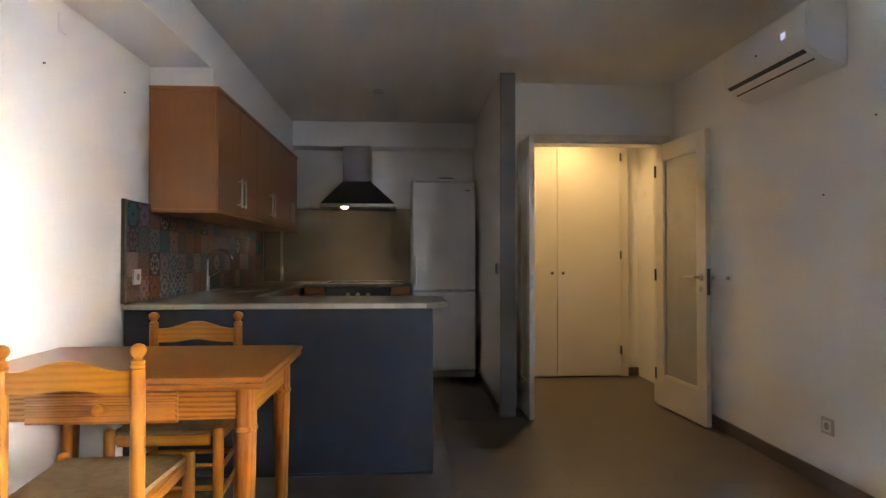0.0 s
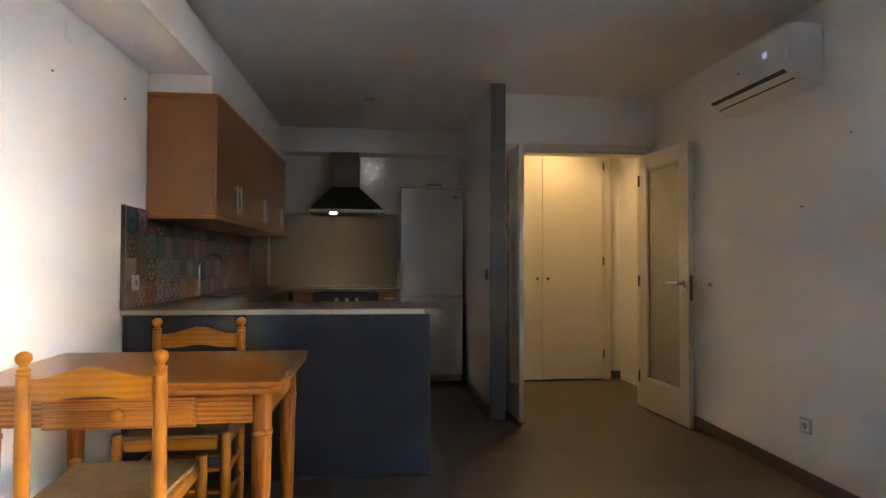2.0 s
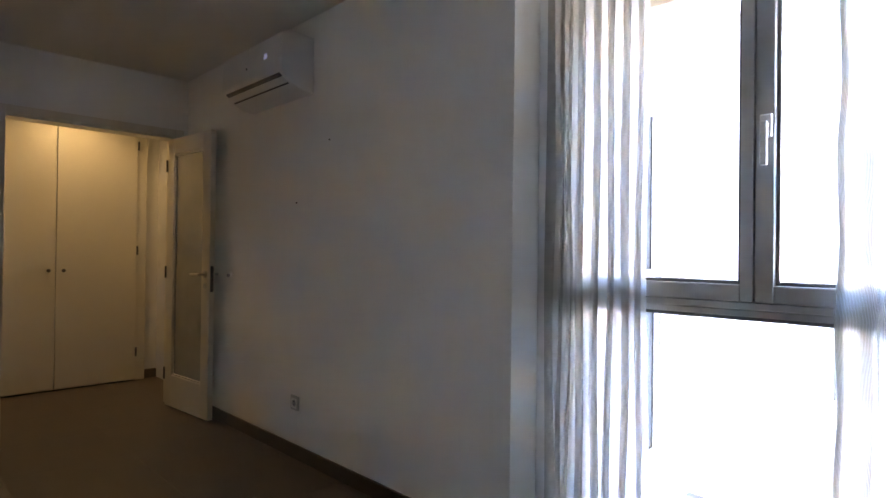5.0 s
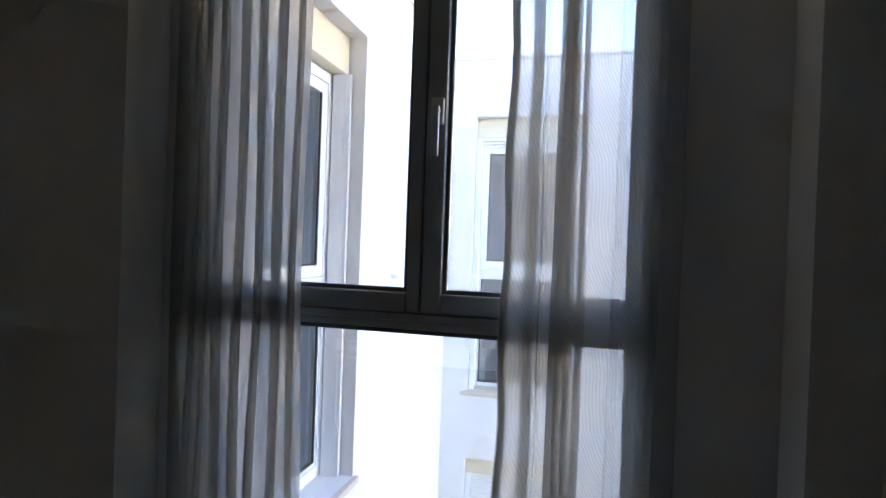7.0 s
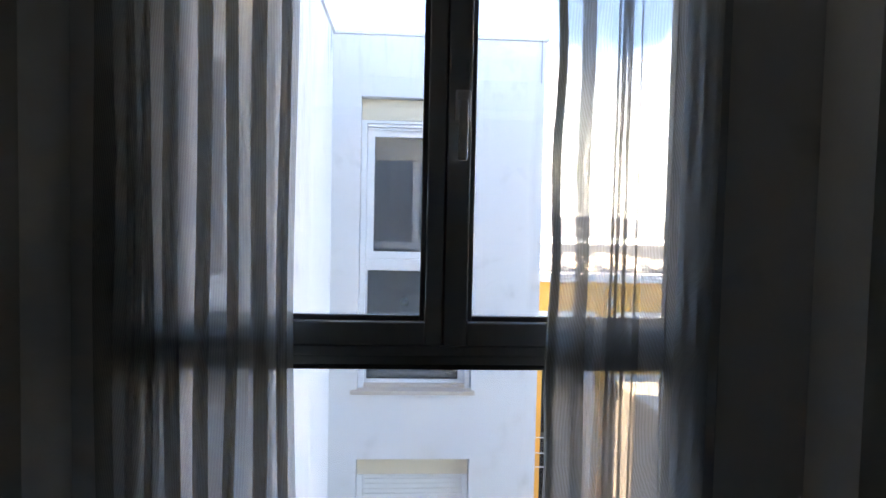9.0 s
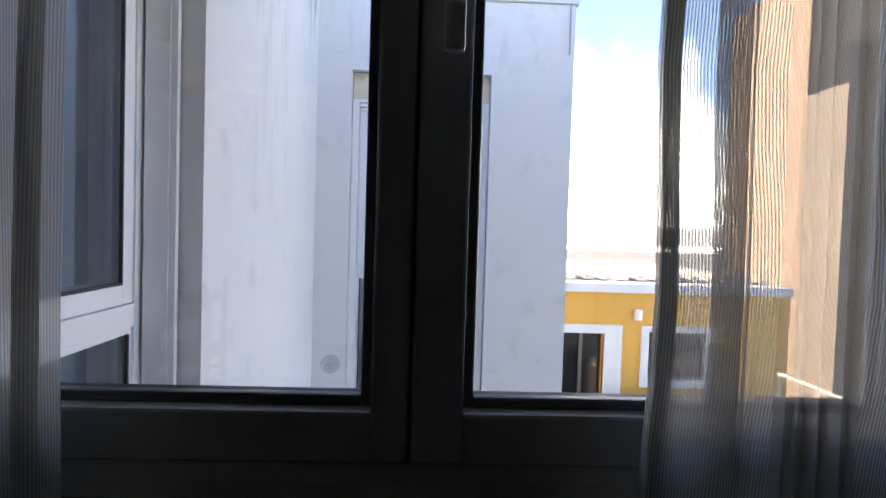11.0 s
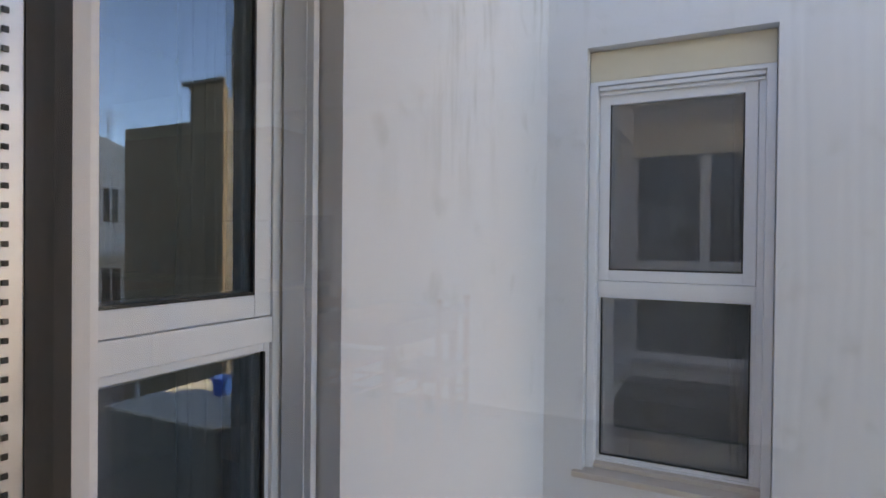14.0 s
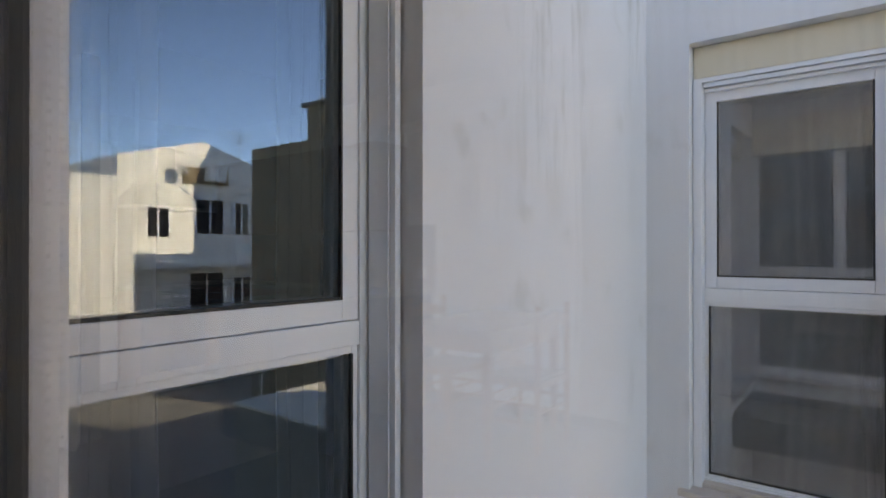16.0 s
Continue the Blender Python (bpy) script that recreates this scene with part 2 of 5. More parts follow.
STEEL = material("brushed_steel", (0.55, 0.55, 0.54), 0.32, 1.0, vary=0.05, scale=2, grain=150, bump=0.01, stretch=(40, 1, 1))
DARKSTEEL = material("smoked_steel", (0.085, 0.083, 0.08), 0.45, 0.9, vary=0.06, scale=3, grain=120, bump=0.01)
CHROME = material("chrome", (0.75, 0.75, 0.76), 0.12, 1.0, vary=0.02)
DARKMETAL = material("dark_metal", (0.16, 0.15, 0.15), 0.35, 0.9, vary=0.1)
BLACK = material("black_plastic", (0.025, 0.025, 0.027), 0.35, vary=0.1)
BLACKGLASS = material("black_ceramic_hob", (0.012, 0.012, 0.014), 0.08, vary=0.05)
FRIDGE = material("fridge_enamel_white", (0.72, 0.72, 0.71), 0.32, vary=0.02, scale=1.5, grain=120, bump=0.01)
WHITEPL = material("white_plastic", (0.80, 0.80, 0.79), 0.35, vary=0.02, scale=2)
GREYPL = material("grey_plastic", (0.35, 0.35, 0.36), 0.5, vary=0.04)
SPLASH = material("splashback_beige", (0.23, 0.185, 0.125), 0.3, vary=0.05, scale=2)
FRAME = material("window_frame_grey_inside", (0.44, 0.45, 0.47), 0.42, vary=0.03, scale=3, bump=0.01)
FRAMEW = material("window_frame_white", (0.80, 0.81, 0.83), 0.38, vary=0.03, scale=3, bump=0.01)
GASKET = material("black_rubber_gasket", (0.02, 0.02, 0.02), 0.6)
SPACER = material("pane_spacer_aluminium", (0.72, 0.73, 0.75), 0.4, 0.8)
BEAD = material("glazing_bead_dark_grey", (0.13, 0.135, 0.145), 0.4, vary=0.05, scale=4, bump=0.01)
CREAM = material("shutter_box_cream", (0.72, 0.63, 0.48), 0.6, vary=0.06, scale=3)
SILL = material("sill_stone_pinkish", (0.62, 0.53, 0.46), 0.7, vary=0.1, scale=9)
STUCCO = stucco("stucco_white", (0.80, 0.79, 0.79))
STUCCO2 = stucco("stucco_white_weathered", (0.79, 0.78, 0.785), amount=0.45)
STUCCO3 = stucco("stucco_white_rain_streaked", (0.79, 0.775, 0.78), amount=1.0, fade=1.5, low=0.50, high=0.70)
GLASS = glass_material("clear_glass", base=0.04, pale_part=0.002)
# reflected sky's deeper blue is put into the pane's mirror tint
PANEGLASS = glass_material("pane_glass", base=0.10, pale_part=0.003, mirror_tint=(0.70, 0.86, 1.0))
# pale veil mixed in for the wall's reflection on the pane, besides dust
VEILGLASS = glass_material("veiled_glass", (0.90, 0.93, 0.95), base=0.11, pale_part=0.07)
CLEARPL = glass_material("clear_plastic", (0.88, 0.92, 0.92), 0.12, 0.08)
FROST = glass_material("frosted_glass", (0.72, 0.76, 0.73), 0.3, 0.3, pale_part=0.3)
CURTAIN = sheer("curtain_sheer_grey", (0.55, 0.54, 0.52), 98.0, 0.36, 0.26)
CURTAIN_GATHERED = sheer("curtain_sheer_grey_gathered", (0.52, 0.51, 0.49), 98.0, 0.24, 0.20)
LINEN = sheer("curtain_sheer_white", (0.75, 0.76, 0.78), 60.0, 0.28, 0.04)
YELLOW = material("facade_ochre_yellow", (0.82, 0.42, 0.09), 0.85, vary=0.05, scale=1.5)
BROWN = material("bare_render_brown", (0.24, 0.175, 0.115), 0.9, vary=0.25, scale=1.2, grain=25, bump=0.3)
TANWALL = stucco("tan_render", (0.30, 0.235, 0.19), amount=0.3, top=8.2)
HOUSEW = stucco("house_white", (0.80, 0.79, 0.76), amount=0.3, top=5.4)
# near-black wall colour stands in for the room's dimness
DIMROOM = material("bedroom_shade_tone", (0.08, 0.085, 0.09), 0.8, vary=0.1)
DARKROOM = material("dim_room_paint", (0.66, 0.68, 0.70), 0.8, vary=0.1)
ROOF = material("roof_tile_pale_terracotta", (0.68, 0.60, 0.50), 0.85, vary=0.3, scale=8)
GROUNDM = material("ground_concrete", (0.20, 0.19, 0.175), 0.9, vary=0.2, scale=1.5, grain=30, bump=0.2)
CONCRETE = material("parapet_concrete", (0.22, 0.20, 0.18), 0.9, vary=0.2, scale=2, grain=30, bump=0.2)
TERRACE = material("terrace_tile_cream", (0.72, 0.66, 0.55), 0.8, vary=0.08, scale=4)
SLAT = material("shutter_slat_white", (0.76, 0.76, 0.75), 0.5, vary=0.03)
SEATM = material("woven_rush_seat", (0.34, 0.215, 0.095), 0.6, vary=0.3, scale=30, grain=160, bump=0.4)
LED = glow("display_digits", (0.50, 0.60, 1.0), 0.005)
BULB = glow("halogen_bulb", (1.0, 0.88, 0.62), 0.12)
HALLBULB = glow("downlight_lens", (1.0, 0.8, 0.45), 0.2)


# ---- helpers for meshes ----
def bx(bm, x0, x1, y0, y1, z0, z1, bevel=0.0):
    """A box between two corners, with its long edges eased."""
    r = bmesh.ops.create_cube(bm, size=1.0, matrix=Matrix.LocRotScale(((x0 + x1) / 2, (y0 + y1) / 2, (z0 + z1) / 2), None, (abs(x1 - x0), abs(y1 - y0), abs(z1 - z0))))
    if bevel:
        es = list({e for v in r["verts"] for e in v.link_edges})
        bmesh.ops.bevel(bm, geom=es, offset=bevel, segments=2, profile=0.6, affect="EDGES")
    return bm


def cyl(bm, a, b, r1, r2=None, seg=16):
    """A round bar from a to b."""
    a, b = Vector(a), Vector(b)
    d = b - a
    m = Matrix.Translation((a + b) / 2) @ d.to_track_quat("Z", "Y").to_matrix().to_4x4()
    bmesh.ops.create_cone(bm, cap_ends=True, segments=seg, radius1=r1, radius2=r1 if r2 is None else r2, depth=d.length, matrix=m)
    return bm


def turned(bm, x, y, profile, seg=18):
    """A turned post: profile is a run of (height, radius)."""
    rings = []
    for z, r in profile:
        rings.append([bm.verts.new((x + r * math.cos(2 * math.pi * i / seg), y + r * math.sin(2 * math.pi * i / seg), z)) for i in range(seg)])
    for p, q in zip(rings, rings[1:]):
        for i in range(seg):
            bm.faces.new((p[i], p[(i + 1) % seg], q[(i + 1) % seg], q[i]))
    bm.faces.new(rings[0][::-1])
    bm.faces.new(rings[-1])
    return bm


def mesh_of(name, bm, mat, smooth=False):
    me = bpy.data.meshes.new(name)
    bmesh.ops.recalc_face_normals(bm, faces=bm.faces[:])
    bm.to_mesh(me)
    bm.free()
    me.materials.append(mat)
    if smooth:
        me.shade_smooth()
        me.set_sharp_from_angle(angle=radians(38))
    return me


def part(name, bm, mat, parent=None, label="", smooth=False):
    """Links a bmesh as one mesh object, under its thing or part if one is given."""
    ob = new(name, mesh_of(name, bm, mat, smooth))
    if parent:
        ob.parent = parent
        ob.matrix_parent_inverse = parent.matrix_world.inverted() if parent.matrix_world != Matrix.Identity(4) else Matrix.Identity(4)
    return tagged(ob, label)


def block(name, x0, x1, y0, y1, z0, z1, mat, parent=None, label="", bevel=0.0):
    return part(name, bx(bmesh.new(), x0, x1, y0, y1, z0, z1, bevel), mat, parent, label)


def thing(name, label, category, group="", kind=""):
    return tagged(new(name), label, category, group, kind)


def setting(ob, label, category):
    return tagged(ob, label, category, "", "structure")


def multi(name, boxes, mat, parent=None, label="", bevel=0.0):
    """Several boxes joined into one piece."""
    bm = bmesh.new()
    for c in boxes:
        bx(bm, *c, bevel)
    return part(name, bm, mat, parent, label)


# ---- the flat: walls, floor, ceiling ----
H = 2.51
setting(block("wall_west", -1.62, -1.38, -2.6, 5.97, 0, H + 0.1, WALL), "long white painted plaster wall beside the table", "wall")
setting(block("wall_south", -1.62, 2.36, -2.72, -2.6, 0, H + 0.1, WALL), "plain white painted wall closing the living room", "wall")
setting(block("wall_kitchen_back", -1.62, 0.78, 5.85, 5.97, 0, H + 0.1, WALL), "white wall behind the cooker and fridge", "wall")
setting(block("wall_partition", 0.78, 0.885, 4.052, 5.97, 0, H + 0.1, WALL), "white partition between kitchen and hall", "wall")
# end strip in a darker grey than the partition behind it
setting(block("pillar_end", 0.778, 0.889, 4.035, 4.052, 0, H, PILLAR, bevel=0.002), "grey end of the kitchen partition", "wall")
# door wall
multi_boxes = [(0.885, 0.95, 4.29, 4.41, 0, H + 0.1), (2.105, 3.3, 4.29, 4.41, 0, H + 0.1), (0.95, 2.105, 4.29, 4.41, 2.06, H + 0.1)]
setting(multi("wall_hall_door", multi_boxes, WALL), "white wall with the double door opening to the hall", "wall")
setting(multi("wall_hall_back", [(2.25, 3.3, 5.42, 5.54, 0, H + 0.1), (0.885, 2.25, 5.9, 5.97, 0, H + 0.1)], WALL), "white hall wall beside the built-in closet", "wall")
setting(block("wall_hall_end", 3.3, 3.42, 4.29, 5.97, 0, H + 0.1, WALL), "white wall at the end of the hall", "wall")
# window wall: inner leaf with the recess, outer leaf with the window opening
setting(multi("wall_east", [(2.198, 2.36, 1.392, 4.29, 0, H + 0.1), (2.195, 2.36, 1.055, 1.392, 0, H + 0.1), (2.195, 2.36, -0.757, -0.62, 0, H + 0.1),
                            (2.19, 2.36, -2.6, -0.757, 0, H + 0.1)], WALL), "white painted wall with the deep window recess", "wall")
OPEN0, OPEN1, SILLZ, HEADZ = -0.395, 0.945, 0.14, 2.40
setting(multi("wall_east_outer", [(2.362, 2.54, -2.72, OPEN0, -3.2, 2.87), (2.362, 2.54, OPEN1, 6.4, -3.2, 2.87), (2.362, 2.54, OPEN0, OPEN1, HEADZ, 2.87),
                                  (2.362, 2.54, OPEN0, OPEN1, -3.2, SILLZ)], STUCCO), "white rendered outer wall round the living room window", "wall")
setting(block("floor_slab", -1.62, 3.42, -2.72, 5.97, -0.25, -0.012, GROUT), "dark joint bed under the floor tiles", "floor")
setting(block("ceiling", -1.62, 3.42, -2.72, 5.97, H, H + 0.12, CEIL), "white painted ceiling of the flat", "ceiling")
setting(block("roof_deck", -1.62, 2.36, -2.72, 6.4, H + 0.13, 2.86, CONCRETE), "flat concrete roof over the flat", "roof")
setting(multi("ceiling_beam", [(-1.38, -1.035, -2.6, 5.85, 2.255, H - 0.004), (-1.035, 0.78, 5.615, 5.85, 2.255, H - 0.004)], WALL, bevel=0.006), "white boxed beam along the wall and over the cooker", "beam")


def baseboard(name, boxes):
    return setting(multi(name, boxes, BASE, bevel=0.003), "dark taupe tiled skirting along the wall", "baseboard")


baseboard("baseboard_east", [(2.186, 2.198, 1.392, 4.29, 0, 0.08), (2.183, 2.195, 1.055, 1.392, 0, 0.08)])
baseboard("baseboard_east_far", [(2.178, 2.19, -2.6, -0.62, 0, 0.08)])
baseboard("baseboard_west", [(-1.38, -1.368, -2.6, 2.97, 0, 0.08)])
baseboard("baseboard_partition", [(0.766, 0.778, 4.035, 5.25, 0, 0.08)])
baseboard("baseboard_hall", [(2.25, 3.3, 5.408, 5.42, 0, 0.08), (2.105, 3.3, 4.41, 4.422, 0, 0.08)])

# ---- outside: the light well and the neighbours ----
setting(block("ground", -60, 160, -160, 60, -3.4, -3.2, GROUNDM), "grey concrete ground far below the window", "ground")
AX0, AX1, AZ0, AZ1 = 2.60, 3.53, 0.13, 2.41
wing = thing("side_wing", "white rendered wing beside the window, rain-streaked under its coping", "building")
multi("wall", [(2.542, AX0, 0.895, 1.25, -3.2, 2.87), (AX1, 5.40, 0.895, 1.25, -3.2, 2.87), (AX0, AX1, 0.895, 1.25, -3.2, AZ0), (AX0, AX1, 0.895, 1.25, AZ1, 2.87)], STUCCO3, wing)
# shell coloured dark in place of the room's own shade
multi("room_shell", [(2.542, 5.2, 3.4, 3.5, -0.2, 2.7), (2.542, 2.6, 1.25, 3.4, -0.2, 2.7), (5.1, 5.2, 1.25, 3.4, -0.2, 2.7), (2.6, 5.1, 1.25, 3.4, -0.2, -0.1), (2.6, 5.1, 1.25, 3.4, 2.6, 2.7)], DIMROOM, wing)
OY0, OY1, OZ0, OZ1 = -0.21, 0.68, 0.13, 2.41
opp = thing("opposite_wing", "white rendered wing facing the window, with stacked bedroom windows", "building")
multi("wall", [(5.40, 5.72, -0.735, OY0, -3.2, 2.87), (5.40, 5.72, OY1, 1.25, -3.2, 2.87), (5.40, 5.72, OY0, OY1, OZ1, 2.87),
               (5.40, 5.72, OY0, OY1, -0.40, OZ0), (5.40, 5.72, OY0, OY1, -3.2, -2.65)], STUCCO2, opp)
multi("room_shell", [(8.0, 8.1, -0.73, 3.0, -3.2, 2.86), (5.72, 8.0, 2.9, 3.0, -3.2, 2.86), (5.72, 8.0, -0.735, -0.6, -3.2, 2.86), (5.72, 8.0, -0.6, 2.9, 2.72, 2.86), (5.72, 8.0, -0.6, 2.9, -0.1, 0.05), (5.72, 5.8, 1.25, 2.9, -3.2, 2.86)], DARKROOM, opp)


def sash_window(name, parent, plane, u0, u1, z0, z1, transom, axis, mat, sign, handle_u=None, split=None, up=0.035, glass=GLASS, outer=-0.025, bead_mat=None, far_jamb=None, inner=0.055, down=0.035, sash=0.058):
    """Fixed lower light below a transom, one or two sashes above; double panes with spacers.
    axis 'x': the window lies in a plane of constant x and u runs along y. sign: +1 if indoors is towards + axis."""
    def put(nm, ua, ub, d0, d1, za, zb, m, par, bev=0.004):
        lo, hi = sorted((plane + d0 * sign, plane + d1 * sign))
        c = (lo, hi, ua, ub, za, zb) if axis == "x" else (ua, ub, lo, hi, za, zb)
        return block(nm, *c, m, par, bevel=bev)
    win = parent
    fw = 0.055
    fj = far_jamb or fw
    for nm, ua, ub, za, zb in (("jamb", u0, u0 + fw, z0, z1), ("jamb", u1 - fj, u1, z0, z1), ("head", u0 + fw, u1 - fj, z1 - fw, z1), ("bottom_rail", u0 + fw, u1 - fj, z0, z0 + fw), ("transom", u0 + fw, u1 - fj, transom - down, transom + up)):
        put(nm, ua, ub, -0.03, 0.04, za, zb, mat, win)

    def light(nm, ua, ub, za, zb, stile, m, d0, d1, bead=0.012, near=None):
        near = near or stile
        s = put(nm, ua, ua + near, d0, d1, za, zb, m, win)
        for a, b, c, d in ((ub - stile, ub, za, zb), (ua + near, ub - stile, za, za + stile), (ua + near, ub - stile, zb - stile, zb)):
            put("rail", a, b, d0, d1, c, d, m, s)
        g0, g1, h0, h1 = ua + near, ub - stile, za + stile, zb - stile
        for a, b, c, d in ((g0, g0 + bead, h0, h1), (g1 - bead, g1, h0, h1), (g0 + bead, g1 - bead, h0, h0 + bead), (g0 + bead, g1 - bead, h1 - bead, h1)):
            put("glazing_bead", a, b, 0.010, 0.026, c, d, bead_mat or m, s, 0.003)
        for a, b, c, d in ((g0, g0 + 0.005, h0, h1), (g1 - 0.005, g1, h0, h1), (g0, g1, h0, h0 + 0.005)):
            put("spacer", a, b, -0.008, 0.008, c, d, SPACER, s, 0)
            put("gasket", a - 0.0005, b + 0.002, min(outer, -0.014) + 0.001, min(outer, -0.014) + 0.012, c, d + (0.003 if d - c < 0.1 else 0), GASKET, s, 0)
        for d in (-0.010, 0.008):
            p = put("pane", g0, g1, d, d + 0.002, h0, h1, glass, s, 0)
            p.visible_shadow = False
        return s
    light("fixed_light", u0 + fw, u1 - fj, z0 + fw, transom - down, 0.022, mat, -0.02, 0.03)
    edges = [u0 + fw, split, u1 - fj] if split else [u0 + fw, u1 - fj]
    for a, b in zip(edges, edges[1:]):
        light("sash", a + 0.002, b - 0.002, transom + up + 0.002, z1 - fw - 0.002, sash, mat, outer, inner, near=0.038 if a == split else None)
    return win


# our own window, grey inside
window_1 = setting(new("window_1"), "grey two-sash window over a fixed lower light, closed", "window")
sash_window("window_1", window_1, 2.39, OPEN0, OPEN1, SILLZ, HEADZ, 1.045, "x", FRAME, -1, split=0.247, up=0.003, outer=-0.006, bead_mat=BEAD, inner=0.045, down=0.020, sash=0.053)
multi("perforation", [(2.3868, 2.3882, 0.1858, 0.1864, 1.16 + 0.0045 * k, 1.1614 + 0.0045 * k) for k in range(160)], BLACK, window_1, "pin holes along the pane spacer")
handle = part("handle", bx(bx(bmesh.new(), 2.328, 2.344, 0.196, 0.230, 1.545, 1.615, 0.005), 2.308, 2.322, 0.203, 0.224, 1.460, 1.592, 0.006), FRAMEW, window_1, "white lever handle, pointing down")
bmh = cyl(bmesh.new(), (2.315, 0.213, 1.58), (2.34, 0.213, 1.58), 0.010)
part("spindle", bmh, FRAMEW, handle, "", True)
# white outer faces of the same window, with the shutter box over it
O0, O1 = OPEN0 + 0.004, OPEN1 - 0.004
for nm, c in (("outer_stile", (2.3965, 2.422, 0.203, 0.285, 1.004, 2.07)), ("outer_jamb", (2.3965, 2.422, O0, O0 + 0.105, SILLZ + 0.002, 2.07)), ("outer_jamb", (2.3965, 2.422, O1 - 0.105, O1, SILLZ + 0.002, 2.07)),
              ("outer_transom", (2.3965, 2.421, O0 + 0.106, 0.202, 1.010, 1.096)), ("outer_transom", (2.3965, 2.421, 0.286, O1 - 0.106, 1.010, 1.096)), ("outer_bottom_rail", (2.3965, 2.421, O0 + 0.106, O1 - 0.106, SILLZ + 0.002, 0.215))):
    block(nm, *c, FRAMEW, window_1, "white outer face", 0.004)
block("shutter_box", 2.42, 2.538, O0, O1, 2.075, HEADZ - 0.004, CREAM, window_1, "cream roller shutter box", 0.006)
block("sill", 2.425, 2.58, O0 - 0.02, 0.86, SILLZ - 0.03, SILLZ - 0.002, SILL, window_1, "pinkish stone sill", 0.005)
window_2 = setting(new("window_2"), "white-framed window of the side wing, closed, reflecting the sky", "window")
sash_window("window_2", window_2, 1.10, AX0, AX1 - 0.01, AZ0, AZ1 - 0.2, 1.13, "y", FRAMEW, 1, glass=PANEGLASS)
window_3 = setting(new("window_3"), "white window of the facing wing, upper sash tilted ajar", "window")
sash_window("window_3", window_3, 5.55, OY0 + 0.02, OY1 - 0.02, OZ0, OZ1 - 0.17, 1.13, "x", FRAMEW, 1, glass=VEILGLASS, far_jamb=0.024)


# trims of the outdoor windows: shutter boxes, guide rails, sills
block("shutter_box", AX0 + 0.003, AX1 - 0.003, 0.99, 1.16, AZ1 - 0.198, AZ1 - 0.002, CREAM, window_2, "cream roller shutter box", 0.006)
block("sill", AX0 - 0.03, AX1 + 0.03, 0.865, 1.12, AZ0 - 0.035, AZ0 - 0.002, SILL, window_2, "pinkish stone sill", 0.006)
multi("shutter_guide", [(AX1 - 0.034, AX1 - 0.012, 0.965, 1.062, AZ0, AZ1 - 0.2), (AX1 - 0.04, AX1 - 0.036, 0.985, 1.06, AZ0, AZ1 - 0.2)], FRAMEW, window_2)
block("brush_seal", AX1 - 0.012, AX1 - 0.003, 1.018, 1.026, AZ0, AZ1 - 0.2, GASKET, window_2)
block("shutter_box", 5.475, 5.70, OY0 + 0.003, OY1 - 0.003, OZ1 - 0.165, OZ1 - 0.002, CREAM, window_3, "cream roller shutter box", 0.006)
multi("box_lip", [(5.468, 5.56, OY0 + 0.003, OY1 - 0.003, OZ1 - 0.19, OZ1 - 0.168), (5.48, 5.56, OY0 + 0.05, OY1 - 0.05, OZ1 - 0.215, OZ1 - 0.193), (5.50, 5.56, OY0 + 0.05, OY1 - 0.05, OZ1 - 0.235, OZ1 - 0.218)], FRAMEW, window_3, bevel=0.002)
multi("shutter_guide", [(5.46, 5.518, OY0 + 0.004, OY0 + 0.045, OZ0, OZ1 - 0.19), (5.46, 5.518, OY1 - 0.045, OY1 - 0.004, OZ0, OZ1 - 0.19)], FRAMEW, window_3, bevel=0.003)
multi("sill", [(5.365, 5.53, OY0 - 0.03, OY1 + 0.05, OZ0 - 0.012, OZ0 + 0.020), (5.47, 5.529, OY0 + 0.003, OY1 - 0.003, OZ0 + 0.0205, OZ0 + 0.045)], SILL, window_3, "pinkish stone sill, stained", 0.005)
block("vent_handle", 5.575, 5.60, -0.12, -0.02, 1.63, 1.65, WHITEPL, window_3, "white handle seen through the pane", 0.004)
# lower window with its shutter down
window_4 = setting(new("window_4"), "lower bedroom window with its white roller shutter down", "window")
block("shutter_box", 5.47, 5.70, OY0 + 0.003, OY1 - 0.003, -0.55, -0.402, CREAM, window_4, "cream roller shutter box", 0.006)
multi("shutter_guide", [(5.46, 5.53, OY0 + 0.004, OY0 + 0.05, -2.65, -0.55), (5.46, 5.53, OY1 - 0.05, OY1 - 0.004, -2.65, -0.55)], FRAMEW, window_4, bevel=0.003)
_slat = mesh_of("slat", bx(bmesh.new(), -0.006, 0.006, OY0 + 0.05, OY1 - 0.05, -0.019, 0.019, 0.004), SLAT)
for i in range(52):
    s = new("slat", _slat)
    s.location = (5.50, 0, -0.575 - i * 0.040)
    s.parent = window_4
# copings
for nm, c in (("coping", (2.542, 5.42, 0.875, 1.27, 2.872, 2.90)),):
    block(nm, *c, STUCCO, wing, "", 0.006)
block("coping", 5.38, 5.74, -0.755, 0.873, 2.872, 2.90, STUCCO, opp, "", 0.006)
cyl_bm = cyl(bmesh.new(), (5.385, -0.70, 2.55), (5.385, -0.70, 2.87), 0.006)
part("overflow_pipe", cyl_bm, GREYPL, opp)


